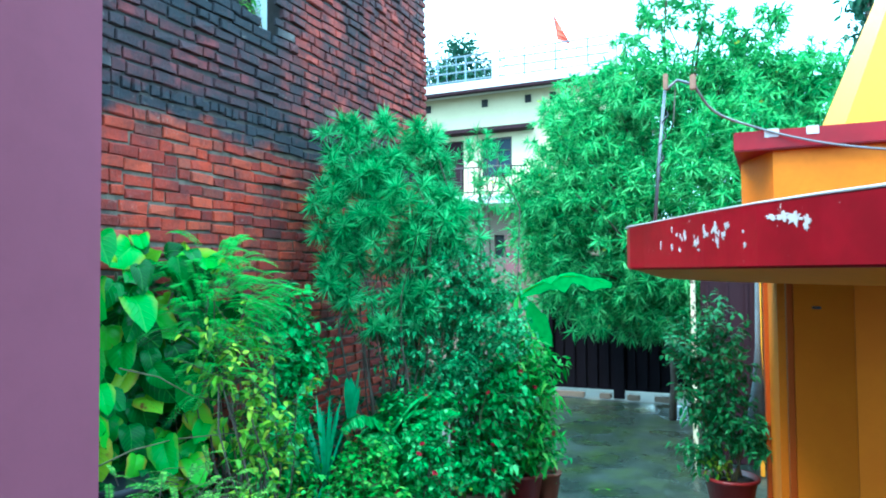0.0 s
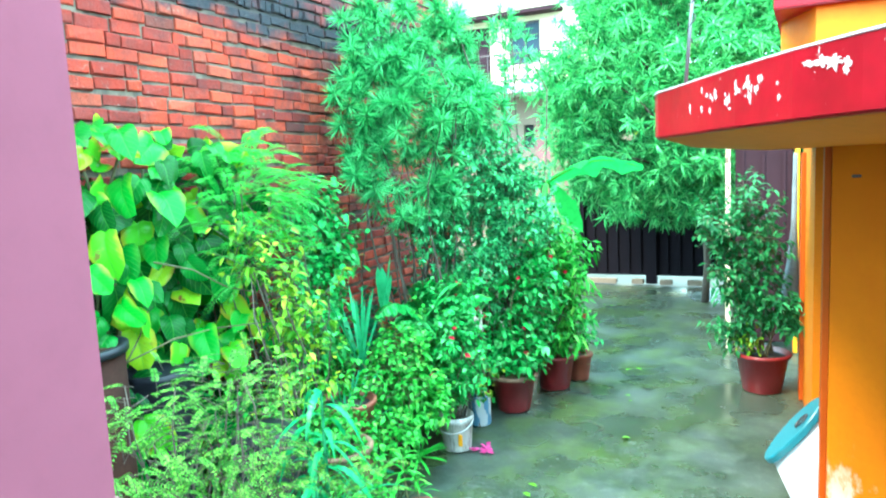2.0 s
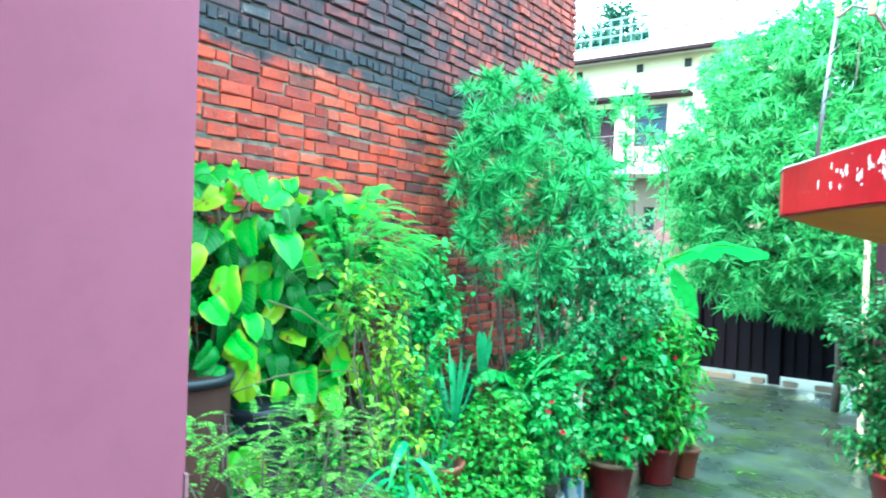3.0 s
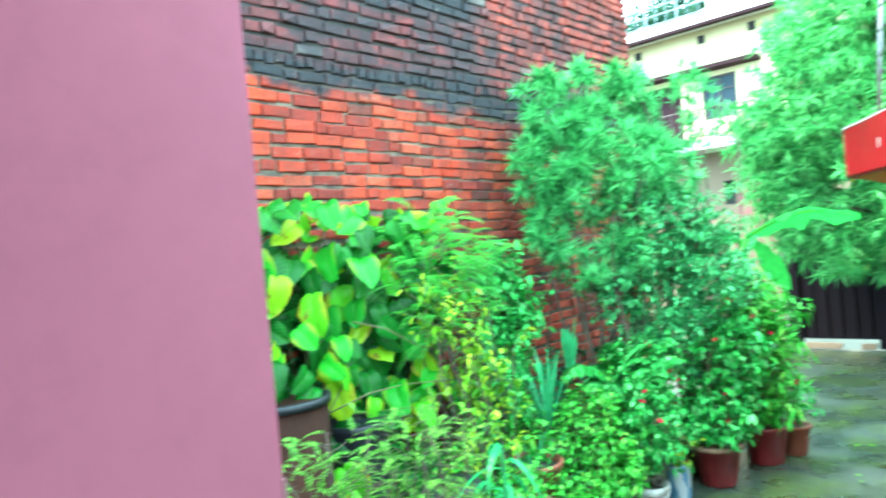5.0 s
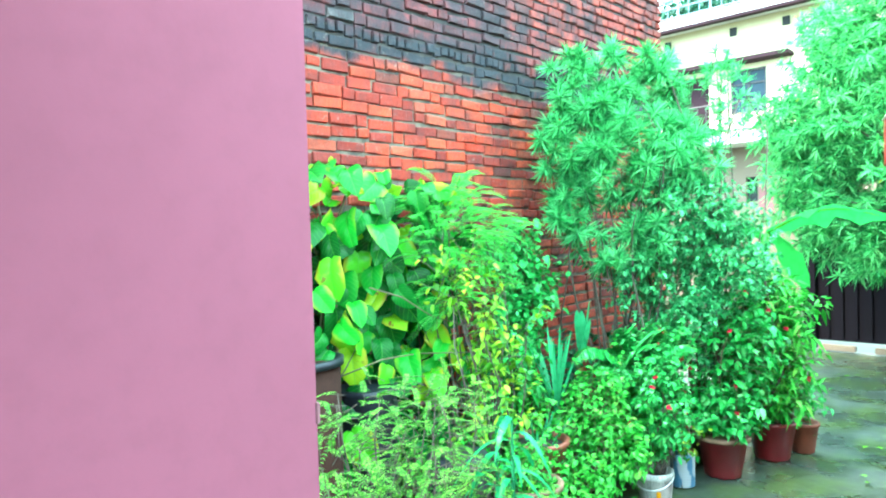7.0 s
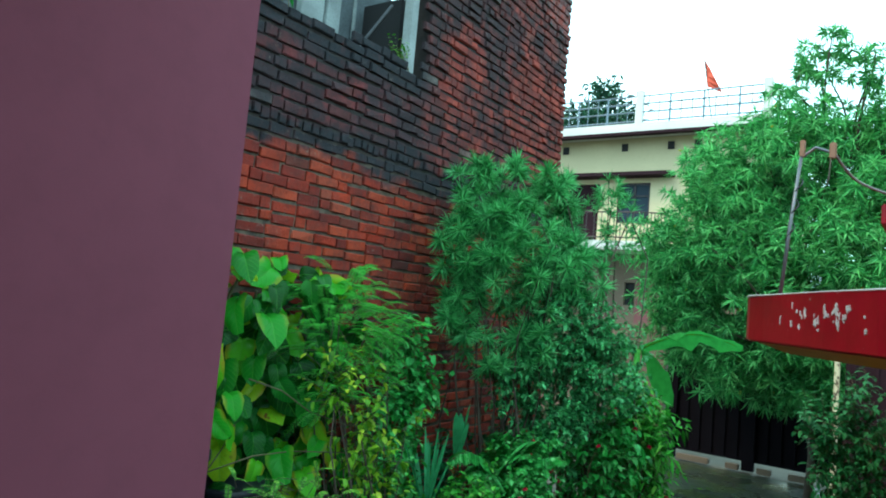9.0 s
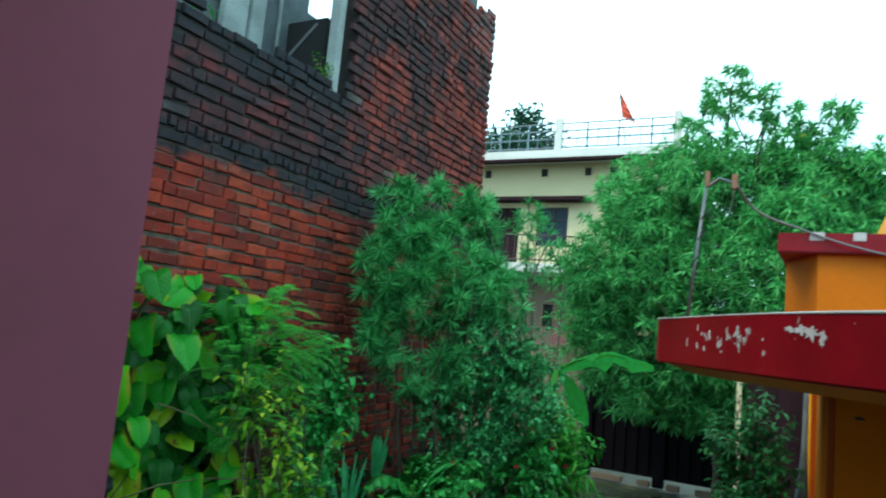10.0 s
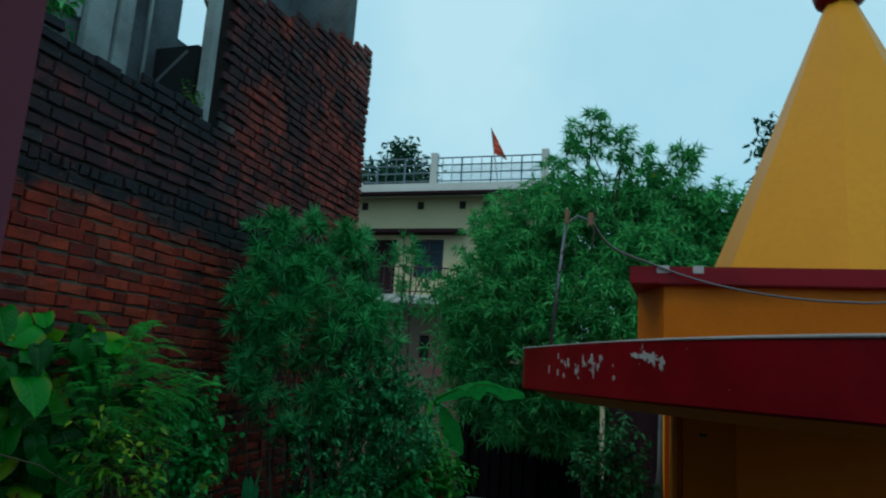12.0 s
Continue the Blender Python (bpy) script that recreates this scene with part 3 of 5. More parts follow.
part("fixing", worn_box(0.385 - sx, 4.055 - sy, 2.02, 0.43 - sx, 4.085 - sy, 2.035, 0.003), M_IRON, shrine, "small rusty fixing")
part("side_wall", loc_shape(Shape().box(0.42, 4.302, 0, 0.6, 5.1, 2.3).box(0.27, 5.102, 0, 0.6, 7.3, 2.3)), M_ORANGE, shrine, "orange side wall with a shallow recess")
part("pilaster", loc_shape(Shape().box(0.235, 6.6, 0, 0.269, 6.9, 2.15)), M_ORANGE_DEEP, shrine, "deep orange strip on the wall")
part("drain_pipe", loc_shape(Shape().tube([(0.2, 7.15, 2.15), (0.195, 7.15, 1.5), (0.185, 7.15, 1.15), (0.165, 7.15, 0.8), (0.16, 7.15, 0.45)], [0.02, 0.026, 0.05, 0.085, 0.09], 12)), M_CONC, shrine, "grey rain pipe", True)
# deeper orange here paints in the shade on the corner's side
part("corner_bead", loc_shape(Shape().box(0.272, 4.18, 0, 0.3035, 4.3, 2.18)), M_ORANGE_DEEP, shrine, "dark orange strip painted for the corner's shaded side")
EDGE = [(2.1, 5.6), (2.2, 3.2), (2.2, 2.3), (2.05, 1.7), (1.75, 1.3), (1.35, 1.12), (1.0, 1.12), (0.7, 1.25), (0.5, 1.4), (0.36, 1.53), (0.2, 1.71), (0.08, 1.87), (-0.05, 2.09), (-0.16, 2.3), (-0.26, 2.5), (-0.325, 2.62),
        (-0.35, 2.72), (-0.35, 2.9), (-0.34, 3.4), (-0.33, 4.2), (-0.32, 5.6)]
EDGE = EDGE[::-1]
bm = bmesh.new()
vs = [bm.verts.new((x - sx, y - sy, 2.232)) for x, y in EDGE]
f = bm.faces.new(vs)
top = bmesh.ops.extrude_face_region(bm, geom=[f])
for v in [g for g in top["geom"] if isinstance(g, bmesh.types.BMVert)]:
    v.co.z = 2.390
bmesh.ops.recalc_face_normals(bm, faces=bm.faces)
rim = [e for e in bm.edges if len({round(v.co.z, 3) for v in e.verts}) == 1]
bmesh.ops.bevel(bm, geom=rim, offset=0.006, segments=2, affect="EDGES")
slab = part("canopy_slab", bm, M_RED, shrine, "curved red canopy edge with flaked paint")
# lime-washed lip along the top edge
lip = Shape()
_e = [Vector((x - sx, y - sy, 2.390)) for x, y in EDGE[1:-1]]
lip.tube(_e, [0.0035 + 0.0015 * math.sin(7.0 * i) for i in range(len(_e))], 6)
part("lime_lip", lip, M_WHITE_PAINT, slab, "whitish worn lip of the slab", True)
_Rk = np.random.default_rng(17)
FLAKES = []
_arc = [Vector(p) for p in ((0.2, 1.71), (0.08, 1.87), (-0.05, 2.09), (-0.16, 2.3), (-0.26, 2.5))]
for _u, _z, _w, _h in ((0.35, 2.345, 0.07, 0.05), (0.55, 2.35, 0.05, 0.03), (0.75, 2.352, 0.05, 0.025), (0.2, 2.33, 0.03, 0.045), (1.75, 2.34, 0.05, 0.045), (1.95, 2.33, 0.03, 0.03), (2.2, 2.305, 0.03, 0.03), (2.5, 2.33, 0.025, 0.045),
                       (2.75, 2.335, 0.03, 0.02), (1.5, 2.345, 0.02, 0.02), (2.9, 2.30, 0.02, 0.03), (3.3, 2.31, 0.012, 0.03), (1.2, 2.29, 0.015, 0.02)):
    FLAKES.append((_u, _z, _w, _h))
for _k in range(18):
    FLAKES.append((_Rk.uniform(1.2, 2.9), _Rk.normal(2.325, 0.016), _Rk.uniform(0.005, 0.018), _Rk.uniform(0.008, 0.035)))
for _u, _z, _w, _h in FLAKES:
    _k = min(int(_u), 3)
    _p = _arc[_k].lerp(_arc[_k + 1], _u - _k)
    _d = (_arc[_k + 1] - _arc[_k]).normalized()
    _nn = Vector((-_d.y, _d.x))
    if _nn.y > 0:
        _nn = -_nn
    fk = Shape()
    for _s in range(19):
        _a = 2 * math.pi * _s / 19
        _rr = _Rk.uniform(0.2, 1.0)
        _q = _p + _d * math.cos(_a) * _w * 0.5 * _rr
        for _o2 in (-0.002, 0.0022):
            fk.V.append((_q.x + _nn.x * _o2 - sx, _q.y + _nn.y * _o2 - sy, _z + math.sin(_a) * _h * 0.5 * _rr))
    fk.F.append(tuple(range(1, 38, 2)))
    fk.F += [(2 * _s, 2 * ((_s + 1) % 19), 2 * ((_s + 1) % 19) + 1, 2 * _s + 1) for _s in range(19)]
    part("paint_flake", fk, M_WHITE_PAINT, slab, "whitish patch of flaked paint")
# sloped orange soffit
_c = Vector((1.3, 4.6))
soff = Shape()
_n = len(EDGE)
for k, z in ((0.985, 2.2315), (0.93, 2.198), (0.82, 2.182), (0.1, 2.178)):
    for x, y in EDGE:
        soff.V.append((_c.x + (x - _c.x) * k - sx, _c.y + (y - _c.y) * k - sy, z))
for r in range(3):
    for i in range(_n - 1):
        a = r * _n + i
        soff.F.append((a, a + 1, a + 1 + _n, a + _n))
part("soffit", soff, M_ORANGE, shrine, "orange underside sloping in to the wall", True)
# upper tier
TIER = [(0.195, 3.53), (2.3, 3.53), (2.6, 3.9), (2.6, 6.1), (0.2, 6.1), (0.062, 3.86)]
up = part("upper_wall", loc_shape(Shape().prism(TIER, 2.388, 2.78)), M_ORANGE, shrine, "orange upper tier")
bm = bmesh.new()
vs = [bm.verts.new((x - sx, y - sy, 2.775)) for x, y in ((0.03, 3.48), (2.45, 3.48), (2.8, 3.85), (2.8, 6.25), (0.14, 6.25))]
ext = bmesh.ops.extrude_face_region(bm, geom=[bm.faces.new(vs)])
for v in [g for g in ext["geom"] if isinstance(g, bmesh.types.BMVert)]:
    v.co.z = 2.865
bmesh.ops.recalc_face_normals(bm, faces=bm.faces)
bmesh.ops.bevel(bm, geom=bm.edges[:], offset=0.006, segments=2, affect="EDGES")
part("upper_cornice", bm, M_RED, shrine, "red upper cornice with white flakes")
for _x, _w in ((0.16, 0.06), (0.33, 0.05)):
    part("paint_flake", worn_box(_x - sx, 3.477 - sy, 2.83, _x + _w - sx, 3.49 - sy, 2.8685, 0.002), M_WHITE_PAINT, shrine, "white flake of old lime")
# spire: eight sides
sp = Shape()
_sc = Vector((1.34, 4.8))
for z, r in ((2.865, 0.93), (3.9, 0.50), (4.9, 0.10)):
    for k in range(8):
        w = radians(22.5 + 45 * k + 8)
        sp.V.append((_sc.x + r * math.cos(w) - sx, _sc.y + r * math.sin(w) - sy, z))
for r in range(2):
    for k in range(8):
        sp.F.append((r * 8 + k, r * 8 + (k + 1) % 8, r * 8 + 8 + (k + 1) % 8, r * 8 + 8 + k))
sp.F.append(tuple(range(16, 24)))
part("spire", sp, M_YELLOW, shrine, "tall yellow tapering spire")
fin = Shape().lathe([(0.09, 4.89), (0.15, 4.93), (0.17, 5.0), (0.13, 5.08), (0.06, 5.12), (0.09, 5.19), (0.03, 5.29), (0.004, 5.4)], 20)
fin.V = [(x + _sc.x - sx, y + _sc.y - sy, z) for x, y, z in fin.V]
part("finial", fin, M_RED, shrine, "red pot-shaped finial", True)

# ---- gate and side of the yard ----
gate = thing("metal_gate", "dark brown sheet metal gate closing the yard", "gate", (-3.2, 12.15, 0))
for i in range(3):
    leaf = part("gate_leaf", Shape().box(0.02 + 1.25 * i, 0, 0.14, 1.23 + 1.25 * i, 0.05, 2.5), M_GATE, gate)
    for k in range(6):
        part("rib", Shape().box(0.1 + 1.25 * i + 0.2 * k, -0.025, 0.2, 0.13 + 1.25 * i + 0.2 * k, -0.001, 2.45), M_GATE, leaf)
for i in range(4):
    part("foot_post", Shape().box(-0.04 + 1.25 * i, -0.06, 0, 0.14 + 1.25 * i, 0.06, 2.55), M_GATE, gate)
for i, (a, b) in enumerate(((0.2, 0.72), (0.98, 1.18), (1.45, 1.66), (1.9, 2.2), (2.65, 3.0))):
    structure("gate_sill", worn_box(-3.2 + a, 12.0, 0, -3.2 + b, 12.12, 0.09, 0.01), M_TAN, "pale kerb stone under the gate", "kerb")
structure("wall_boundary", Shape().box(0.6, 12.1, 0, 12, 12.3, 2.3), M_TAN, "plain boundary wall beside the gate", "wall")
structure("wall_boundary_left", Shape().box(-14, 12.1, 0, -3.3, 12.3, 2.2), M_TAN, "plain boundary wall behind the brick house", "wall")
shed = thing("side_door", "tall dark maroon metal door beside the shrine", "door", (-0.36, 8.2, 0))
part("door_panel", worn_box(0.0, 0, 0.1, 0.56, 0.06, 2.6, 0.008), M_MAROON, shed)
part("door_post", worn_box(-0.1, -0.03, 0, -0.05, 0.03, 2.35, 0.006), M_POST, shed, "cream painted post with worn patches")
for i in range(3):
    part("rib", Shape().box(0.06 + 0.2 * i, -0.02, 0.15, 0.09 + 0.2 * i, -0.001, 2.55), M_MAROON, shed)
part("yellow_jamb", worn_box(0.575, -0.05, 0, 0.62, 0.06, 2.6, 0.006), M_YELLOW, shed, "yellow painted jamb")
structure("wall_far_side", Shape().box(0.34, 8.26, 0, 0.5, 12.1, 2.4), M_TAN, "plain wall along the side of the yard", "wall")

# ---- the house behind ----
house = thing("house", "cream two-storey house with a balcony and a roof terrace", "house", (-8, 19, 0))


def hs(S, dx=8.0, dy=-19.0):
    S.V = [(x + dx, y + dy, z) for x, y, z in S.V]
    return S


for box_ in ((-16, 0, -9.3, 7.6), (-9.3, 6.2, -2.9, 7.6), (-9.3, 4.2, -8.5, 6.2), (-7.5, 4.2, -6.92, 6.2), (-5.98, 4.2, -2.9, 6.2), (-6.92, 4.2, -5.98, 5.02)):
    part("upper_wall", hs(Shape().box(box_[0], 19, box_[1], box_[2], 19.25, box_[3])), M_CREAM, house, "cream painted upper wall")
# the balcony's shade is carried by the darker tan and rose
part("lower_wall", hs(Shape().box(-9.3, 19, 0, -6.55, 19.25, 4.2).box(-6.25, 19, 0, -2.9, 19.25, 4.2).box(-6.55, 19, 0, -6.25, 19.25, 2.65).box(-6.55, 19, 3.3, -6.25, 19.25, 4.2)), M_TAN, house, "tan lower wall, balcony shade darkened into its paint")
part("rose_panel", hs(Shape().box(-6.2, 18.96, 0, -5.5, 18.997, 3.3)), M_ROSEWALL, house, "rose painted wall panel, balcony shade darkened into its paint")
part("side_walls", hs(Shape().box(-16, 19.3, 0, -15.8, 27, 7.6).box(-3.1, 19.3, 0, -2.9, 27, 7.6).box(-15.8, 26.8, 0, -3.1, 27, 7.6)), M_CREAM, house)
win = part("window", hs(Shape().box(-6.92, 19.1, 5.02, -5.98, 19.14, 6.2)), M_GLASS, house, "dark window with an iron frame")
for a, b, c, d in ((-6.92, -6.86, 5.02, 6.2), (-6.04, -5.98, 5.02, 6.2), (-6.48, -6.42, 5.02, 6.2), (-6.86, -6.04, 5.02, 5.08), (-6.86, -6.04, 6.14, 6.2), (-6.86, -6.04, 5.8, 5.84)):
    part("frame", hs(Shape().box(a, 19.06, c, b, 19.098, d)), M_IRON, win)
part("door", hs(Shape().box(-8.5, 19.1, 4.2, -7.5, 19.15, 6.2)), M_MAROON, house, "brown balcony door")
part("lower_window", hs(Shape().box(-6.55, 19.12, 2.65, -6.25, 19.15, 3.3)), M_DARK, house)
part("chajja", hs(Shape().box(-9.1, 18.5, 6.33, -5.3, 19.0, 6.43)), M_MAROON, house, "brown edged shade ledge")
# near-black blocks on the wall stand for the shade inside vent openings
for x in (-8.66, -6.8, -5.46, -4.72, -3.4):
    part("vent", hs(Shape().box(x - 0.09, 18.95, 7.14, x + 0.09, 18.997, 7.36)), M_DARK, house, "small dark block for a shaded vent opening")
roof = part("roof_slab", hs(Shape().box(-16, 18.3, 7.52, -2.75, 27.2, 7.66)), M_WHITE, house, "white roof slab")
part("drip_edge", hs(Shape().box(-16, 18.26, 7.44, -2.75, 18.5, 7.518)), M_MAROON, roof, "brown drip edge")
part("parapet_kerb", hs(Shape().box(-16, 18.35, 7.662, -2.8, 18.55, 7.78)), M_WHITE, roof)
for x in (-13.5, -9.9, -6.25, -2.92):
    part("parapet_post", hs(Shape().box(x - 0.1, 18.36, 7.782, x + 0.1, 18.54, 8.72)), M_WHITE, roof, "white parapet post")
for z in (7.86, 8.12, 8.36, 8.58):
    part("parapet_rail", hs(Shape().tube([(-16, 18.45, z), (-2.85, 18.45, z)], 0.022, 6)), M_RAIL, roof)
bars = Shape()
_x = -15.9
while _x < -2.9:
    bars.tube([(_x, 18.45, 7.8), (_x, 18.45, 8.58)], 0.012 if round(_x * 10) % 9 else 0.03, 4)
    _x += 0.3
tagged(part("parapet_railing", hs(bars), M_RAIL, roof), kind="stuff")
lat = Shape()
for i in range(34):
    x = -6.1 + 0.09 * i
    lat.tube([(x, 18.46, 7.86), (min(x + 0.5, -3.0), 18.46, 8.36 if x + 0.5 < -3.0 else 7.86 + (-3.0 - x))], 0.006, 3)
    lat.tube([(x, 18.44, 8.36), (min(x + 0.5, -3.0), 18.44, 7.86 if x + 0.5 < -3.0 else 8.36 - (-3.0 - x))], 0.006, 3)
tagged(part("parapet_lattice", hs(lat), M_RAIL, roof), kind="stuff")
balc = part("balcony", hs(Shape().prism([(-9.3, 19), (-9.3, 18.0), (-8.6, 17.8), (-7.0, 17.75), (-5.8, 17.85), (-5.2, 18.1), (-5.2, 19)], 4.12, 4.36)), M_WHITE, house, "white balcony slab")
pth = [(-9.25, 18.05), (-8.6, 17.87), (-7.0, 17.82), (-5.8, 17.92), (-5.27, 18.15)]
for z in (4.46, 5.16):
    part("handrail", hs(Shape().tube([(x, y, z) for x, y in pth], 0.022, 6)), M_IRON, balc)
for i in range(28):
    t = i / 27 * 4
    k = min(int(t), 3)
    x, y = (pth[k][j] + (pth[k + 1][j] - pth[k][j]) * (t - k) for j in (0, 1))
    part("baluster", hs(Shape().tube([(x, y, 4.36), (x, y, 5.16)], 0.013, 5)), M_IRON, balc)
flag = thing("flag", "small orange-red flag on a thin roof pole", "flag", (-4.3, 18.6, 7.66))
part("pole", Shape().tube([(0, 0, 0), (-0.3, 0, 1.85)], 0.015, 6), M_IRON, flag)
fl = Shape()
for i in range(6):
    t = i / 5
    fl.V += [(-0.29 + 0.13 * t, 0.05 * math.sin(5 * t), 1.82 - 0.78 * t), (-0.28 + 0.5 * t ** 0.9, 0.09 * math.sin(6 * t + 1), 1.80 - 0.95 * t)]
fl.F = [(2 * i, 2 * i + 1, 2 * i + 3, 2 * i + 2) for i in range(5)]
part("cloth", fl, M_FLAG, flag, "wet hanging cloth")


# ---- planting ----
def stems_to(S, base, P, R, n, r0=0.02, r1=0.005, sag=0.12):
    for i in R.choice(len(P), min(n, len(P)), False):
        b = (base[0] + R.normal() * 0.05, base[1] + R.normal() * 0.05, base[2])
        limb(S, b, P[i], r0 * R.uniform(0.7, 1.1), r1, R, sag)


def whorl_shrub(name, label, category, base, lumps, mat, seed, length, width, per, stems, r0, droop=0.3, spread=(20, 85), flowers=0, kind_label="", trunk=None):
    """A shrub or tree whose twigs end in rosettes of narrow leaves."""
    R = np.random.default_rng(seed)
    t = thing(name, label, category, base)
    P, D = lump_points([(x - base[0], y - base[1], z - base[2], *k) for x, y, z, *k in lumps], R, 0.45)
    S = Shape()
    if trunk:
        S.tube([(0, 0, 0), (0.03, 0.02, trunk * 0.5), (0, 0, trunk)], [r0 * 1.5, r0 * 1.2, r0], 9)
    stems_to(S, (0, 0, trunk or 0), P, R, stems, r0, 0.006)
    part("trunk", S, M_BARK, t, "grey-brown forking stems", True)
    L = Leaves(BLADE)
    axis = D + np.array((0, 0, 0.5)) + 0.5 * rng_dirs(len(P), R)
    whorl(L, P, axis, R, per, length, width, spread, droop)
    tagged(part("crown", L.mesh("crown", mat), mat, t), kind="stuff")
    if flowers:
        Fl = Leaves(OVAL)
        k = R.choice(len(P), flowers, False)
        whorl(Fl, P[k] + 0.06 * D[k], axis[k] - np.array((0, 0, 0.6)), R, 5, 0.055, 0.03, (5, 30), 0.1)
        tagged(part("blossoms", Fl.mesh("blossoms", M_YELPETAL), M_YELPETAL, t, "yellow bell-shaped blossoms"), kind="stuff")
    return t


def leafy_shrub(name, label, base, lumps, mat, seed, length, width, per, stems, r0=0.012, blade=OVAL, twig=M_TWIG, parent=None, flowers=None, droop=0.3, twigs=0.16):
    """A bush of many small leaves set along short twigs."""
    R = np.random.default_rng(seed)
    t = parent or thing(name, label, "plant", base)
    P, D = lump_points([(x - base[0], y - base[1], z - base[2], *k) for x, y, z, *k in lumps], R, 0.3)
    S = Shape()
    stems_to(S, (0, 0, 0), P, R, stems, r0, 0.003)
    ax = unit(D + np.array((0, 0, 0.35)) + 0.7 * rng_dirs(len(P), R))
    for p, a in list(zip(P, ax))[:len(P) // 2]:
        S.tube([p - a * twigs * 0.8, p + a * twigs * 0.5], [0.003, 0.0015], 3)
    part("branchwork", S, twig, t, "thin branching stems", True)
    L = Leaves(blade)
    Q, A = np.repeat(P, per, 0), np.repeat(ax, per, 0)
    Q = Q + A * R.uniform(-0.8, 0.6, (len(Q), 1)) * twigs
    side = unit(np.cross(A, rng_dirs(len(Q), R)))
    L.add(Q, side + 0.5 * A, np.array((0, 0, 1.0)) + 0.5 * rng_dirs(len(Q), R), length * R.uniform(0.65, 1.2, len(Q)), width * R.uniform(0.8, 1.2, len(Q)), droop)
    tagged(part("leaves", L.mesh("leaves", mat), mat, t), kind="stuff")
    if flowers:
        count, fm, size, what = flowers
        out = np.argsort(-(P[:, 0] * 0.8 - P[:, 1] * 0.6 + P[:, 2] * 0.3 + R.normal(size=len(P)) * 0.25))[:count]
        for i in out:
            Fl = Leaves(OVAL)
            whorl(Fl, (P[i] + 0.05 * D[i])[None], (D[i] + np.array((0.3, -0.5, 0.3)))[None], R, 9, size, size * 0.8, (15, 75), 0.1)
            part("flower", Fl.mesh("flower", fm), fm, t, what)
    return t


def pot_profile(r, h, flare=0.72, rim=0.035, wall=0.02):
    return [(r * flare * 0.96, 0), (r * flare, 0.012), (r * 0.97, h - rim), (r * 1.06, h - rim + 0.004), (r * 1.08, h - 0.006), (r * 1.05, h), (r * 1.05 - wall, h), (r * 0.95 - wall, h - 0.045)]


def pot(t, r, h, mat, label, wave=0.0):
    part("pot", Shape().lathe(pot_profile(r, h), 28, wave), mat, t, label, True)
    part("soil", Shape().lathe([(r * 0.93 - 0.02, h - 0.06), (r * 0.9, h - 0.04), (0.01, h - 0.025)], 20), M_SOIL, t, "", True)
    return t


# large oleander-like tree by the gate
R0 = np.random.default_rng(21)
lumps = []
for a in range(70):
    d = rng_dirs(1, R0)[0]
    lumps.append((-1.0 + d[0] * 1.75, 10.6 + d[1] * 1.1, 3.5 + d[2] * 1.75 - 0.25 * abs(d[0]), 0.7, 0.65, 0.55, 62))
for a in range(14):
    d = rng_dirs(1, R0)[0]
    lumps.append((-0.9 + d[0] * 1.0, 10.7 + d[1] * 0.4, 3.5 + d[2] * 1.1, 0.6, 0.5, 0.5, 60))
lumps += [(-2.55, 10.4, 2.2, 0.6, 0.6, 0.7, 60), (-2.5, 10.4, 3.2, 0.6, 0.6, 0.7, 60), (0.7, 10.4, 4.4, 0.7, 0.6, 0.6, 60), (0.9, 10.6, 3.6, 0.6, 0.6, 0.6, 50),
          (-1.3, 10.4, 6.0, 0.3, 0.3, 0.25, 22), (-1.35, 10.4, 5.6, 0.3, 0.3, 0.25, 26), (-0.75, 10.5, 5.75, 0.25, 0.3, 0.25, 18), (-0.02, 10.4, 5.68, 0.34, 0.3, 0.2, 20), (-0.1, 10.5, 5.35, 0.3, 0.3, 0.3, 26), (1.0, 10.6, 4.85, 0.6, 0.6, 0.45, 110), (0.4, 10.6, 5.0, 0.5, 0.5, 0.4, 90), (-2.2, 10.5, 4.5, 0.55, 0.5, 0.5, 80), (0.75, 10.9, 4.75, 0.7, 0.5, 0.5, 130), (1.3, 11.0, 4.5, 0.6, 0.5, 0.5, 110), (-1.2, 10.6, 5.1, 0.7, 0.5, 0.4, 110), (0.0, 10.8, 5.1, 0.7, 0.5, 0.35, 110), (0.7, 10.9, 4.3, 0.6, 0.5, 0.5, 90), (0.2, 10.9, 4.6, 0.6, 0.5, 0.5, 90), (-0.5, 11.0, 4.9, 0.6, 0.5, 0.45, 90), (0.9, 10.8, 3.2, 0.6, 0.5, 0.6, 90), (-1.6, 10.2, 1.6, 0.6, 0.4, 0.35, 70), (-0.8, 10.1, 1.7, 0.6, 0.4, 0.4, 70), (-0.2, 10.2, 2.4, 0.6, 0.4, 0.5, 70), (-2.0, 10.3, 1.7, 0.6, 0.5, 0.5, 40), (-1.2, 10.0, 1.8, 0.6, 0.5, 0.5, 40), (-0.3, 10.0, 1.9, 0.6, 0.5, 0.5, 40)]
lumps = [k for k in lumps if k[2] < 5.5]
SHOOTS = ((-0.82, 6.5), (-1.13, 6.32), (-0.6, 6.22), (-0.31, 6.15), (0.03, 5.8), (0.44, 5.83), (0.66, 5.8), (-1.2, 6.0), (-0.86, 5.9), (0.2, 5.6), (-0.35, 5.75), (-1.45, 5.7))
lumps += [(x, 10.5, z, 0.16, 0.16, 0.12, 9) for x, z in SHOOTS] + [(x * 0.97 - 0.02, 10.5, z - 0.32, 0.12, 0.14, 0.14, 5) for x, z in SHOOTS]
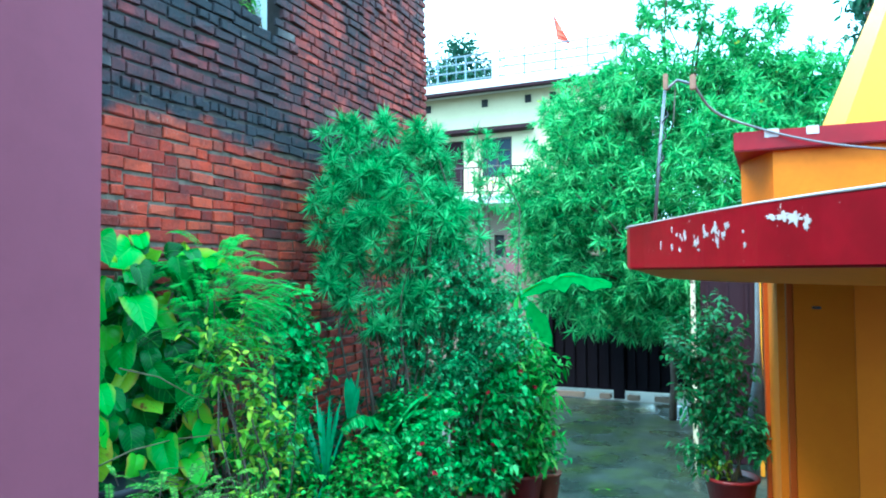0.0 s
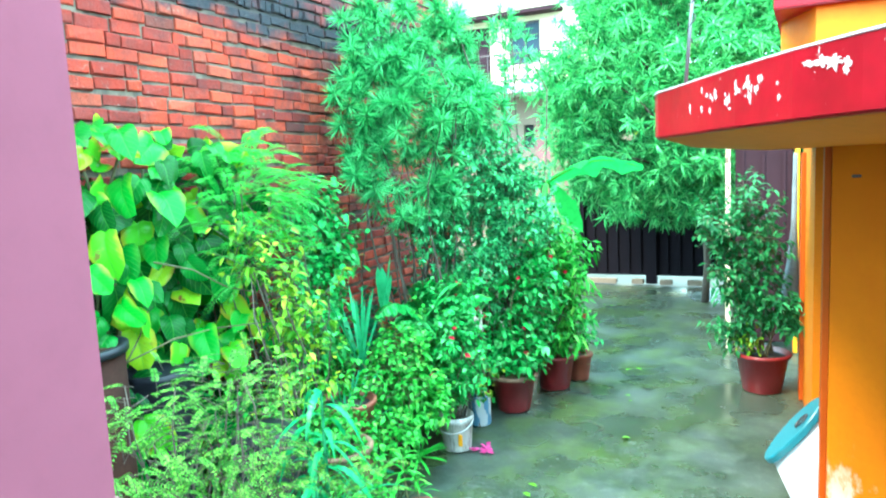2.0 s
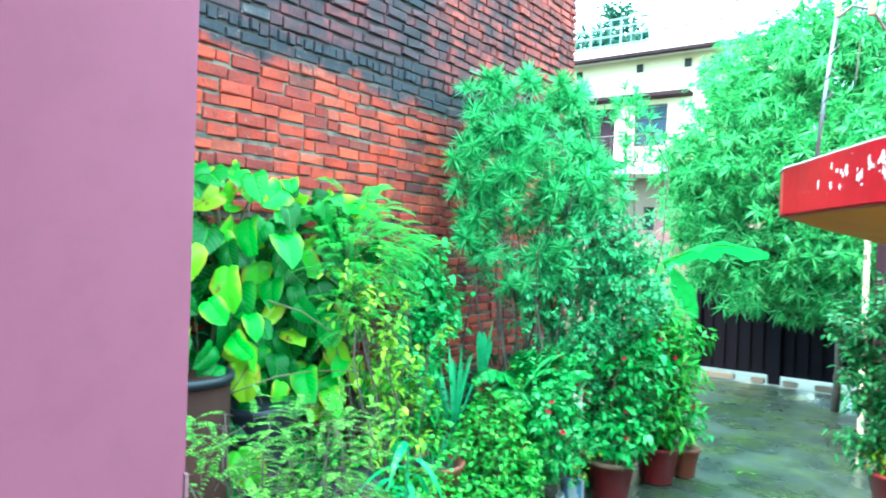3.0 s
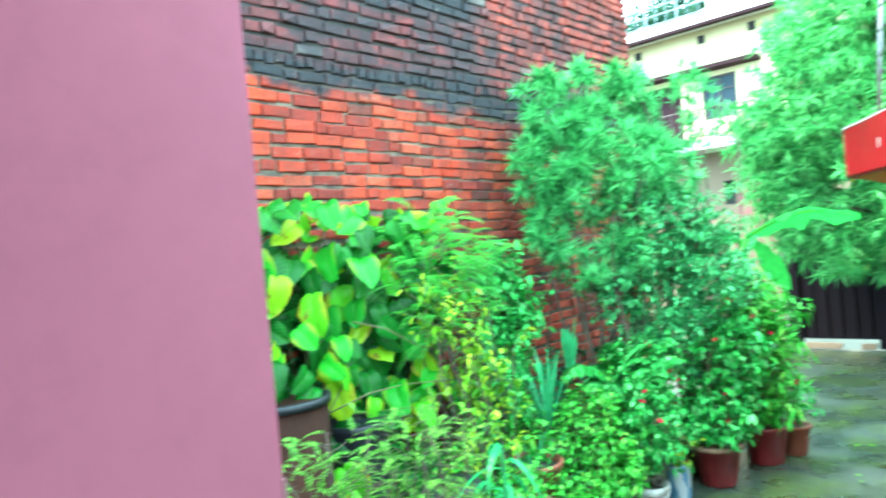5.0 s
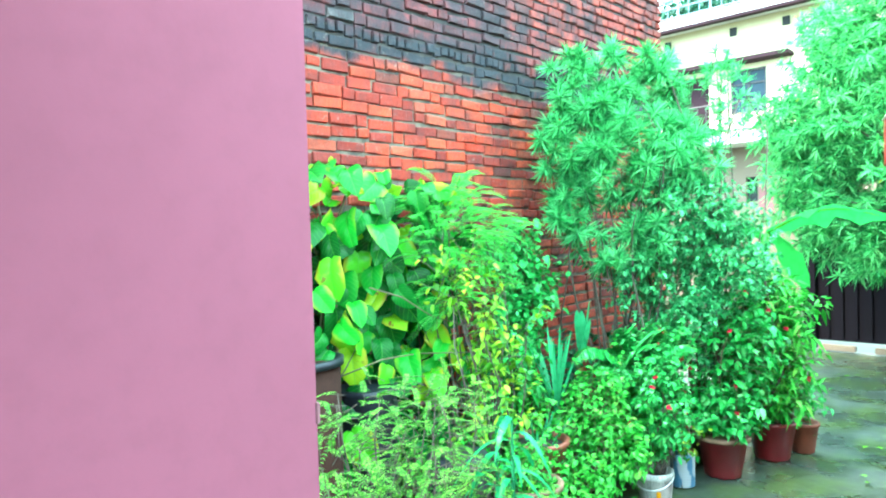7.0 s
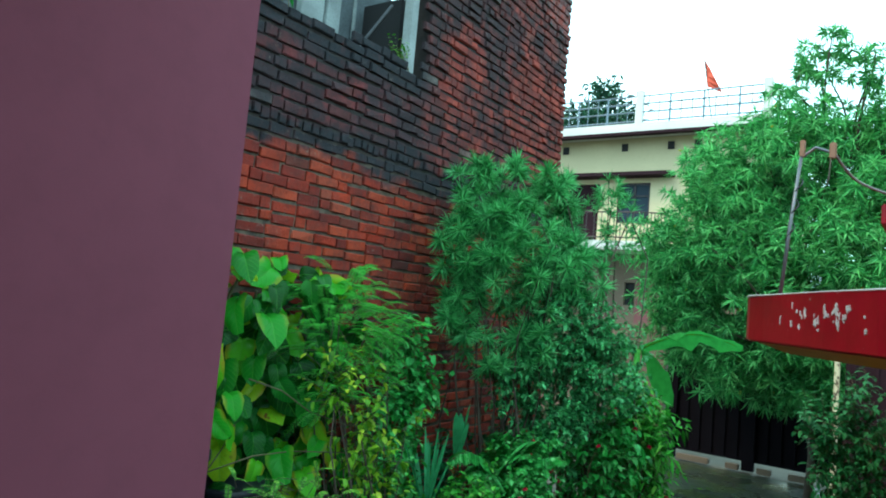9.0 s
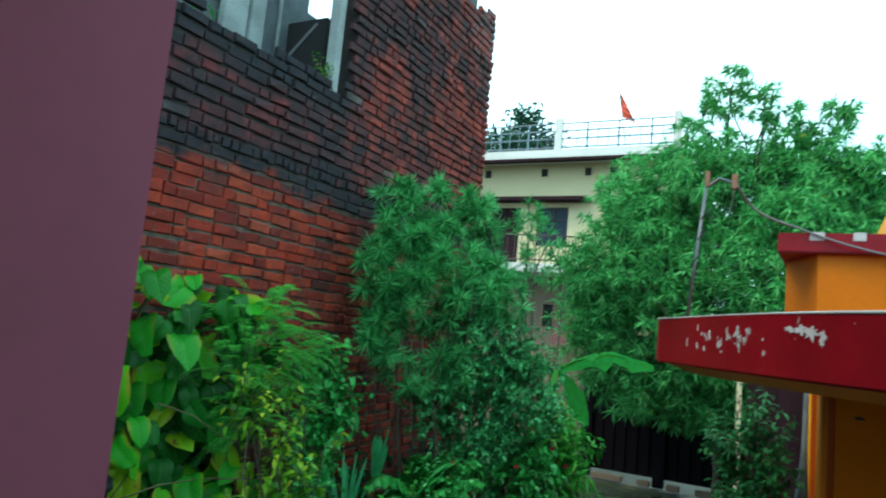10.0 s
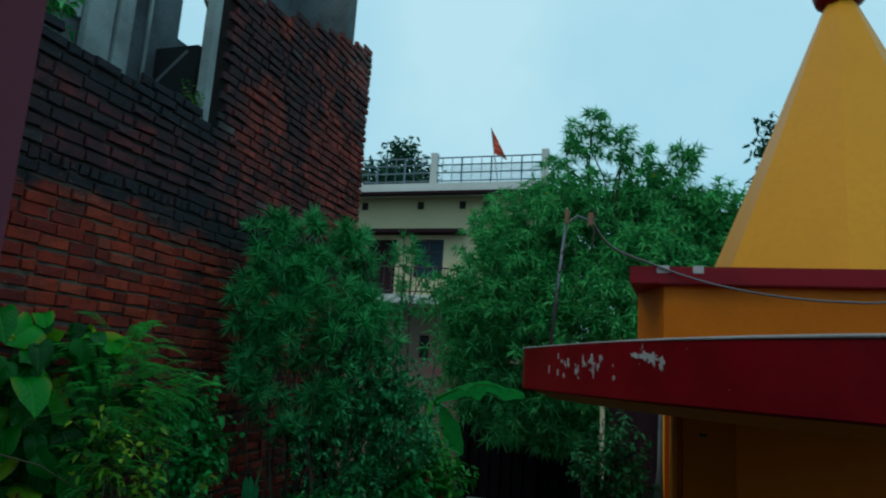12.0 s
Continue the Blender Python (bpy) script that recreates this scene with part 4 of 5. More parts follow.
oleander_tree = whorl_shrub("oleander_tree", "tall dense narrow-leaved tree with yellow bell blossoms by the gate", "tree", (-0.9, 10.7, 0), lumps, M_OLEFAR, 5, 0.19, 0.023, 17, 60, 0.04, 0.2, (20, 115), flowers=130, trunk=1.2)

_S, _Ro = Shape(), np.random.default_rng(22)
for _x, _z in SHOOTS:
    limb(_S, (-0.55 + (_x + 0.55) * 0.55 + 0.9, 0.0, 4.6), (_x + 0.9, -0.2, _z), 0.024, 0.008, _Ro, 0.14, 7)
part("shoot", _S, M_BARK, oleander_tree, "long bare upper shoots", True)

# oleander in front of the brick wall
whorl_shrub("oleander_shrub", "pale green oleander shrub leaning on the brick wall", "shrub", (-2.75, 5.3, 0),
            [(-2.95, 5.0, 2.8, 0.24, 0.36, 0.4, 46), (-2.85, 5.1, 3.15, 0.34, 0.34, 0.3, 46), (-2.5, 5.5, 3.15, 0.26, 0.3, 0.34, 30), (-2.45, 5.35, 3.42, 0.16, 0.16, 0.14, 7),
             (-2.95, 4.95, 3.4, 0.14, 0.14, 0.14, 7), (-2.7, 5.15, 3.5, 0.12, 0.12, 0.12, 5),
             (-2.95, 4.9, 2.25, 0.24, 0.3, 0.3, 30), (-2.6, 5.15, 2.65, 0.42, 0.4, 0.4, 62), (-2.45, 5.2, 2.0, 0.26, 0.2, 0.2, 15), (-2.25, 5.5, 2.6, 0.3, 0.3, 0.3, 30), (-2.65, 4.95, 1.75, 0.1, 0.1, 0.1, 4)],
            M_OLE, 8, 0.155, 0.0115, 52, 24, 0.011, 0.06, (8, 122))
whorl_shrub("wispy_shrub", "thin wispy light green shrub behind the oleander", "shrub", (-2.1, 5.95, 0),
            [(-2.15, 5.85, 3.1, 0.3, 0.3, 0.34, 36), (-2.0, 5.95, 3.05, 0.15, 0.2, 0.2, 9), (-2.1, 5.85, 3.42, 0.12, 0.12, 0.12, 6), (-2.3, 5.75, 2.75, 0.2, 0.25, 0.2, 16)],
            M_OLE, 88, 0.12, 0.008, 18, 10, 0.008, 0.1, (10, 75))

# small-leaved tree
leafy_shrub("jasmine_tree", "small blue-green leaved tree on a thin dark stem", (-2.3, 5.75, 0),
            [(-2.32, 5.55, 2.1, 0.52, 0.42, 0.45, 230), (-2.45, 5.55, 2.45, 0.3, 0.35, 0.25, 80), (-2.02, 5.7, 1.8, 0.42, 0.35, 0.4, 170), (-2.6, 5.35, 1.75, 0.36, 0.35, 0.36, 130), (-2.3, 5.5, 1.45, 0.42, 0.3, 0.25, 100), (-2.5, 5.5, 1.1, 0.3, 0.3, 0.3, 80)],
            M_JAS, 12, 0.044, 0.027, 28, 12, 0.022)

# pot row
pa = thing("potted_shrub", "bright green leafy shrub in a brown plastic pot", "potted plant", (-2.05, 5.62, 0), "pots along the yard")
pot(pa, 0.2, 0.33, M_POTRED, "dull maroon plastic pot with a pale wavy rim", 0.015)
part("rim", Shape().lathe([(0.208, 0.298), (0.222, 0.302), (0.224, 0.33), (0.218, 0.336), (0.198, 0.334)], 28, 0.015), M_TERRA_OLD, pa, "pale weathered rim", True)
leafy_shrub("", "", (-2.05, 5.62, 0), [(-2.0, 5.75, 0.95, 0.32, 0.28, 0.4, 170), (-2.0, 5.8, 1.3, 0.27, 0.25, 0.3, 100), (-2.05, 5.62, 0.55, 0.3, 0.26, 0.2, 120)], M_ROSE, 31, 0.08, 0.046, 6, 8, 0.01, parent=pa, flowers=(5, M_PETAL, 0.03, "small crimson flower"))
pb = thing("potted_shrub", "tall bright green balsam in a red plastic pot", "potted plant", (-1.88, 6.3, 0), "pots along the yard")
pot(pb, 0.2, 0.34, M_POTRED, "deep red plastic pot")
leafy_shrub("", "", (-1.88, 6.3, 0), [(-1.86, 6.25, 0.8, 0.34, 0.3, 0.35, 200), (-1.86, 6.2, 0.52, 0.28, 0.24, 0.18, 110), (-1.85, 6.3, 1.25, 0.32, 0.3, 0.36, 220), (-1.95, 6.3, 1.55, 0.22, 0.22, 0.15, 60)], M_BRIGHT, 32, 0.12, 0.042, 5, 9, 0.012, parent=pb, flowers=(4, M_PETAL, 0.03, "small crimson flower"), blade=BLADE)
pc = thing("potted_shrub", "small plant in a terracotta pot behind the red pot", "potted plant", (-1.72, 6.62, 0), "pots along the yard")
pot(pc, 0.13, 0.27, M_TERRA, "orange terracotta pot")
leafy_shrub("", "", (-1.72, 6.62, 0), [(-1.75, 6.6, 0.5, 0.2, 0.2, 0.22, 60)], M_ROSE, 33, 0.06, 0.035, 7, 5, 0.008, parent=pc)

bucket = thing("paint_bucket", "old white paint bucket with a handle used as a planter", "bucket", (-2.17, 4.67, 0))
part("body", Shape().lathe([(0.105, 0), (0.11, 0.008), (0.128, 0.22), (0.136, 0.222), (0.138, 0.25), (0.134, 0.272), (0.124, 0.272), (0.118, 0.22)], 32), M_BUCKET, bucket, "scuffed white plastic", True)
part("soil", Shape().lathe([(0.12, 0.215), (0.1, 0.225), (0.005, 0.23)], 18), M_SOIL, bucket)
part("handle", Shape().tube([(0.137 * math.cos(a), 0.137 * math.sin(a) - 0.006, 0.235 - 0.075 * math.sin((a - radians(170)) / radians(200) * math.pi)) for a in [radians(170 + 200 * i / 14) for i in range(15)]], 0.004, 6), M_TUBWHITE, bucket, "white plastic handle", True)
part("print_mark", worn_box(0.062, -0.112, 0.06, 0.092, -0.094, 0.15, 0.003), M_YELLOW, bucket, "faded yellow print")
leafy_shrub("", "", (-2.17, 4.67, 0), [(-2.2, 4.72, 0.45, 0.2, 0.18, 0.18, 50), (-2.2, 4.75, 0.75, 0.3, 0.28, 0.35, 150), (-2.25, 4.8, 1.0, 0.22, 0.22, 0.18, 50)], M_ROSE, 34, 0.05, 0.034, 11, 8, 0.012, parent=bucket, twig=M_BARK, flowers=(6, M_PETAL, 0.028, "small crimson flower"))
can = thing("blue_tin", "old blue and white printed tin used as a planter", "tin", (-2.2, 5.2, 0))
part("body", Shape().lathe([(0.09, 0), (0.094, 0.006), (0.094, 0.25), (0.098, 0.256), (0.09, 0.26), (0.086, 0.22)], 28), M_BLUECAN, can, "faded blue print on tin", True)
part("soil", Shape().lathe([(0.088, 0.21), (0.005, 0.22)], 16), M_SOIL, can)
leafy_shrub("", "", (-2.2, 5.2, 0), [(-2.2, 5.15, 0.42, 0.14, 0.12, 0.14, 40)], M_LIME, 35, 0.055, 0.03, 6, 4, 0.006, parent=can, flowers=(2, M_TERRA, 0.03, "faded orange flower"))

M_POTTREE = leaf_mat("dark_shrub_leaf", [(0.0, (0.008, 0.11, 0.03)), (0.6, (0.02, 0.22, 0.06)), (1.0, (0.06, 0.36, 0.12))])
rp = thing("potted_tree", "tall dark leafy shrub in a red plastic pot beside the shrine", "potted plant", (-0.06, 6.8, 0))
pot(rp, 0.23, 0.36, M_POTRED, "shiny maroon red plastic pot")
leafy_shrub("", "", (-0.06, 6.8, 0), [(-0.12, 6.75, 1.5, 0.24, 0.22, 0.44, 110), (-0.44, 6.7, 1.5, 0.18, 0.2, 0.24, 50), (-0.36, 6.68, 1.1, 0.16, 0.18, 0.35, 44), (-0.3, 6.68, 0.6, 0.16, 0.16, 0.16, 26), (-0.12, 6.75, 0.95, 0.27, 0.24, 0.4, 130), (0.12, 6.65, 0.75, 0.2, 0.2, 0.2, 45)], M_POTTREE, 36, 0.075, 0.036, 8, 12, 0.014, parent=rp)
leafy_shrub("weed_tuft", "bright green weeds in the pot of the tall shrub", (-0.2, 6.72, 0.33), [(-0.2, 6.7, 0.5, 0.12, 0.1, 0.12, 40)], M_LIME, 37, 0.05, 0.03, 6, 4, 0.004)

# the leaning tub with its lid
tub = thing("plastic_tub", "slumped white plastic tub with a turquoise lid by the wall", "tub", (0.175, 4.5, 0.0))


def slant_ring(r, cx, cy, cz, tilt, n=36):
    c, s = math.cos(radians(tilt)), math.sin(radians(tilt))
    return [(cx + r * math.cos(a) * c, cy + r * 0.62 * math.sin(a) - 0.03 * math.cos(a), cz + r * math.cos(a) * s) for a in [2 * math.pi * k / n for k in range(n)]]


def loft(rings):
    S, n = Shape(), len(rings[0])
    for r in rings:
        S.V += r
    for i in range(len(rings) - 1):
        S.F += [(i * n + k, i * n + (k + 1) % n, (i + 1) * n + (k + 1) % n, (i + 1) * n + k) for k in range(n)]
    S.F += [tuple(range(n))[::-1], tuple((len(rings) - 1) * n + k for k in range(n))]
    return S


part("body", loft([slant_ring(0.175, 0.115, -0.06, 0.145, 52), slant_ring(0.18, 0.11, -0.058, 0.16, 52), slant_ring(0.235, 0.0, 0.0, 0.49, 55)]), M_TUBWHITE, tub, "white plastic body", True)
lid = part("lid", loft([slant_ring(0.252, 0.0, 0.0, 0.492, 55), slant_ring(0.266, -0.004, 0, 0.498, 55), slant_ring(0.266, -0.026, 0, 0.518, 55), slant_ring(0.257, -0.032, 0, 0.523, 55)]), M_TURQ, tub, "turquoise plastic lid")
part("lid_mark", Shape().tube([(0.03 + 0.03 * math.cos(a) - 0.018, -0.08 + 0.03 * math.sin(a), 0.605 + 0.04 * math.cos(a)) for a in [i * 0.5 for i in range(14)]], 0.006, 5), M_IRON, lid, "dark moulded mark")

# pole with cables on the canopy
pole = thing("service_pole", "thin grey service pole with a bracket on the canopy", "pole", (-0.255, 2.78, 2.375))
part("shaft", Shape().tube([(0, 0, 0), (0.02, 0.03, 0.3), (0.045, 0.06, 0.58)], [0.007, 0.007, 0.006], 8), M_STEEL, pole, "grey galvanised pipe", True)
part("bracket", worn_box(0.037, 0.05, 0.56, 0.055, 0.07, 0.625, 0.003), M_TERRA_OLD, pole, "rusty insulator block")
part("arm", Shape().tube([(0.045, 0.06, 0.56), (0.09, 0.06, 0.595), (0.15, 0.06, 0.57)], 0.006, 6), M_STEEL, pole, "iron cross arm")
part("insulator", worn_box(0.135, 0.05, 0.55, 0.158, 0.07, 0.61, 0.004), M_TERRA_OLD, pole, "brown insulator")
coil = [(0.014 + 0.0012 * i + 0.011 * math.cos(a), 0.025 + 0.001 * i + 0.011 * math.sin(a), 0.2 + 0.011 * i) for i, a in enumerate([k * 0.8 for k in range(26)])]
part("wound_cable", Shape().tube(coil, 0.003, 5), M_BLACK, pole, "black cable wound round the pole", True)


def cable(name, label, pts, r, mat):
    ex = []
    n = len(pts)
    for i in range(n - 1):
        p = [Vector(pts[max(min(i + k, n - 1), 0)]) for k in (-1, 0, 1, 2)]
        for s in range(8):
            t = s / 8
            ex.append(0.5 * (2 * p[1] + (p[2] - p[0]) * t + (2 * p[0] - 5 * p[1] + 4 * p[2] - p[3]) * t * t + (3 * p[1] - p[0] - 3 * p[2] + p[3]) * t ** 3))
    ex.append(Vector(pts[-1]))
    return tagged(part(name, Shape().tube(ex, r, 6), mat, None, "", True), label, "cable")


cable("power_cable", "grey twisted service cable sagging from the pole to the shrine", [(-0.115, 2.84, 2.965), (-0.04, 3.1, 2.89), (0.12, 3.44, 2.875), (0.3, 3.45, 2.81), (0.48, 3.44, 2.76), (0.7, 3.42, 2.72), (0.95, 3.4, 2.7), (1.25, 3.38, 2.72), (2.2, 3.2, 2.9)], 0.0055, M_CABLE)


# big-leaved climber on the wall: each leaf a piece of its own
def broad_leaf(R):
    """A heart-shaped leaf with a sunk midrib and a wavy margin, one unit long."""
    S = Shape()
    out = [(0.0, 0.0), (-0.07, 0.2), (0.02, 0.38), (0.22, 0.48), (0.48, 0.49), (0.76, 0.37), (0.93, 0.18), (1.0, 0.0)]
    mid = [(max(a, 0), 0) for a, _ in out]
    wav = R.uniform(-0.05, 0.05, (2, 8))
    for s in (0, 1):
        o = len(S.V)
        for i, (a, w) in enumerate(out):
            g = 1 if s else -1
            curl = -0.38 * max(a, 0) ** 2 + 0.06 * math.sin(5 * a)
            S.V += [(mid[i][0], 0, curl), (a, g * w * 0.5, curl + 0.2 * w), (a, g * w * 0.96, curl + 0.16 * w + 1.5 * wav[s][i])]
        for i in range(7):
            for k in (0, 1):
                q = (o + 3 * i + k, o + 3 * i + k + 1, o + 3 * i + k + 4, o + 3 * i + k + 3)
                S.F.append(q if s else q[::-1])
    return mesh_of("leaf", S.V, S.F, M_BIG, True)


R1 = np.random.default_rng(41)
vine = thing("climbing_vine", "large-leaved green climber covering the foot of the brick wall", "climbing plant", (-3.3, 2.9, 0))
forms = [broad_leaf(R1) for _ in range(5)]
vs_ = Shape()
for k in range(9):
    y = -0.75 + 0.17 * k
    limb(vs_, (0.05, y * 0.6, 0), (0.06 + R1.uniform(-0.08, 0.15), y, 2.3 - 0.2 * abs(k - 3) * 0.3), 0.02, 0.008, R1, 0.1, 7)
part("branchwork", vs_, M_TWIG, vine, "twining brown stems", True)
for k in range(385):
    y, z = R1.uniform(-1.25, 0.6), R1.uniform(0.75, 2.5)
    if z > 2.47 - 0.3 * max(0, y - 0.2) or (y > 0.3 and z < 1.2):
        continue
    x = 0.03 + 0.44 * R1.random() - 0.1 * (z - 0.8) / 1.7
    ob = part("leaf", forms[k % 5], M_BIG, vine, "", False, (x, y, z))
    q = Vector((0.75 + R1.normal() * 0.3, -0.35 + R1.normal() * 0.45, -0.75 + R1.normal() * 0.35)).normalized()
    nrm = Vector((0.75, -0.4, 0.7)) + Vector(R1.normal(size=3)) * 0.5
    if z > 2.2:
        q = Vector((0.8 + R1.normal() * 0.3, -0.2 + R1.normal() * 0.5, -0.25 + R1.normal() * 0.25)).normalized()
    q = (q + Vector(R1.normal(size=3)) * 0.2).normalized()
    side = nrm.cross(q).normalized()
    up_ = q.cross(side)
    ob.rotation_euler = Matrix((q, side, up_)).transposed().to_euler()
    s = R1.uniform(0.12, 0.24)
    ob.scale = (s, s * R1.uniform(0.8, 1.0), s)

for k, (a, c, e) in enumerate((((0.45, -0.55, 1.28), (0.5, 0.0, 1.33), (0.75, 0.75, 1.3)), ((0.42, -0.3, 1.75), (0.52, 0.1, 1.55), (0.62, 0.6, 1.42)), ((0.35, -0.62, 1.05), (0.42, -0.5, 1.3), (0.4, -0.35, 1.5)))):
    part("runner", Shape().tube([a, Vector(a).lerp(Vector(c), 0.5) + Vector((0.01, 0, 0.03)), c, Vector(c).lerp(Vector(e), 0.5) + Vector((0, 0, -0.02)), e], [0.0045, 0.0045, 0.004, 0.0035, 0.0025], 5), M_TWIG, vine, "bare brown runner", True)


def fronds(t, base, mat, seed, count, length, pinna, rise, name="frond", wide=0.3, centre=(0, 0), droop=(0.3, 0.75), thin=0.11):
    """Arching fronds: each a rib with two rows of small leaflets."""
    R = np.random.default_rng(seed)
    for k in range(count):
        a = R.uniform(0, 2 * math.pi)
        ln = length * R.uniform(0.7, 1.1)
        d = Vector((math.cos(a), math.sin(a), 0))
        bend, wd_ = R.uniform(*droop), wide * R.uniform(0.4, 1.2)
        pts = []
        for i in range(9):
            s = i / 8
            pts.append(np.array(base) + np.array((d.x * wd_ * ln * s ** 1.3 + centre[0] * s, d.y * wd_ * ln * s ** 1.3 + centre[1] * s, rise * ln * (s - bend * s ** 3))))
        S = Shape().tube(pts, [0.005 - 0.004 * i / 8 for i in range(9)], 4)
        rib = part(name, S, M_TWIG, t)
        L = Leaves(BLADE)
        for i in range(2, 9):
            for j in range(13):
                f = min(i - 1 + j / 13, 7.99)
                p = pts[int(f)] + (pts[min(int(f) + 1, 8)] - pts[int(f)]) * (f - int(f))
                ax = unit(pts[min(int(f) + 1, 8)] - pts[int(f)])
                sd = unit(np.cross(ax, (0, 0, 1.0)) + 1e-4)
                w = pinna * math.sin(math.pi * (0.15 + 0.82 * f / 8)) ** 0.7
                L.add([p, p], [sd + 0.4 * ax, -sd + 0.4 * ax], [(0, 0, 1), (0, 0, 1)], w * R.uniform(0.8, 1.1), w * thin, 0.45)
        tagged(part("blade", L.mesh("blade", mat), mat, rib), kind="stuff")


fern = thing("sword_fern", "green fern with drooping fronds in the bed", "fern", (-2.5, 5.0, 0))
fronds(fern, (0, -0.05, 0.58), M_ROSE, 53, 30, 0.78, 0.19, 1.3, wide=0.6, thin=0.15)

leafy_shrub("yellow_shrub", "lanky shrub with yellow-green variegated leaves", (-2.6, 3.4, 0),
            [(-2.68, 3.15, 1.75, 0.14, 0.22, 0.36, 26), (-2.6, 3.4, 1.4, 0.22, 0.3, 0.36, 48), (-2.5, 3.35, 0.98, 0.24, 0.28, 0.3, 36)], M_LIME, 61, 0.065, 0.036, 6, 18, 0.01, twig=M_BARK)
leafy_shrub("wall_creeper", "dark green leafy shoots growing against the bricks", (-3.15, 4.4, 0),
            [(-3.1, 4.25, 1.9, 0.15, 0.3, 0.25, 90), (-3.1, 4.5, 1.6, 0.18, 0.35, 0.22, 80), (-3.0, 4.1, 1.35, 0.2, 0.35, 0.35, 110), (-2.95, 3.9, 1.0, 0.25, 0.4, 0.3, 100)], M_ROSE, 62, 0.075, 0.045, 7, 9, 0.012)


def spray_shrub(name, label, base, lumps, mat, seed, stems, rachis=(0.09, 0.17), leaflet=0.022, pairs=11, slim=0.42, sink=0.35, lean=(0.1, -0.1, 0.12)):
    """A thorny shrub: arching stems with flat sprays of paired leaflets."""
    R = np.random.default_rng(seed)
    t = thing(name, label, "plant", base)
    P, D = lump_points([(x - base[0], y - base[1], z - base[2], *k) for x, y, z, *k in lumps], R, 0.35)
    S = Shape()
    stems_to(S, (0, 0, 0), P, R, stems, 0.008, 0.0025, 0.16)
    ax = unit(D * (1, 1, 0.35) + np.array(lean) + 0.45 * rng_dirs(len(P), R))
    L = Leaves(BLADE)
    for p, a in zip(P, ax):
        ln = R.uniform(*rachis)
        sd = unit(np.cross(a, np.array((0, 0, 1.0)) + 0.35 * rng_dirs(1, R)[0]))
        n = pairs
        f = (np.arange(n) + 1.0) / n
        Q = p + a * (ln * f)[:, None] - np.array((0, 0, sink * ln)) * (f ** 2)[:, None]
        S.tube([p - a * 0.05, p + a * ln * 0.5 - np.array((0, 0, 0.25 * sink * ln)), Q[-1]], [0.0022, 0.0016, 0.001], 3)
        k = leaflet * np.sin(np.pi * (0.2 + 0.7 * f)) ** 0.5
        nrm = np.tile(np.cross(sd, a), (n, 1))
        for g in (-1, 1):
            L.add(Q, g * sd + 0.45 * a, nrm, k * R.uniform(0.8, 1.15, n), k * slim, 0.15)
    part("branchwork", S, M_BARK, t, "thin thorny brown stems", True)
    tagged(part("leaves", L.mesh("leaves", mat), mat, t), kind="stuff")
    return t


spray_shrub("thorny_shrub", "feathery thorny shrub with pale yellow-green leaflets", (-2.2, 2.2, 0),
            [(-2.3, 1.85, 0.98, 0.32, 0.35, 0.3, 120), (-2.15, 2.3, 1.02, 0.38, 0.32, 0.28, 150), (-2.0, 2.0, 0.72, 0.42, 0.5, 0.35, 300), (-2.4, 2.6, 1.05, 0.3, 0.3, 0.28, 110), (-1.85, 2.5, 0.62, 0.35, 0.35, 0.3, 150), (-2.35, 2.1, 1.25, 0.3, 0.3, 0.12, 26)],
            M_FEATHER, 63, 60)
spray_shrub("feathery_fern", "light green feathery asparagus fern arching in front of the wall", (-2.9, 3.4, 0),
            [(-3.02, 3.45, 2.22, 0.2, 0.3, 0.2, 64), (-2.92, 3.3, 2.0, 0.22, 0.3, 0.24, 76), (-2.95, 3.65, 2.1, 0.2, 0.22, 0.2, 44), (-2.85, 3.3, 1.7, 0.2, 0.25, 0.2, 40)],
            M_FROND, 52, 26, rachis=(0.2, 0.34), leaflet=0.05, pairs=20, slim=0.16, sink=0.5, lean=(0.3, -0.2, 0.5))
leafy_shrub("low_greenery", "bright low herbs filling the bed", (-2.6, 4.2, 0),
            [(-2.5, 4.4, 0.65, 0.3, 0.35, 0.35, 190), (-2.75, 3.95, 0.6, 0.3, 0.35, 0.4, 130), (-2.4, 4.9, 0.75, 0.3, 0.35, 0.35, 170), (-2.25, 4.35, 0.45, 0.2, 0.3, 0.25, 90), (-2.75, 3.2, 0.6, 0.25, 0.4, 0.4, 110)], M_BRIGHT, 64, 0.06, 0.035, 10, 18, 0.008)
leafy_shrub("pot_side_herb", "bright herb growing between the clay pots", (-2.3, 3.35, 0), [(-2.32, 3.3, 0.55, 0.2, 0.2, 0.28, 110), (-2.0, 3.05, 0.35, 0.2, 0.22, 0.22, 80)], M_BRIGHT, 651, 0.05, 0.028, 9, 8, 0.006)
leafy_shrub("lime_herb", "bright green herb among the pots", (-2.45, 4.15, 0), [(-2.38, 4.1, 0.65, 0.22, 0.22, 0.25, 90), (-2.2, 3.75, 0.45, 0.18, 0.2, 0.18, 50), (-2.28, 3.42, 0.5, 0.16, 0.2, 0.22, 60)], M_BRIGHT, 65, 0.05, 0.03, 8, 6, 0.006)
leafy_shrub("rose_bush", "rose bush with small crimson flowers", (-2.45, 5.1, 0), [(-2.4, 5.0, 0.8, 0.35, 0.3, 0.35, 150), (-2.35, 5.1, 1.1, 0.3, 0.28, 0.2, 80)], M_ROSE, 66, 0.055, 0.036, 9, 12, 0.01, flowers=(7, M_PETAL, 0.03, "small crimson rose"))
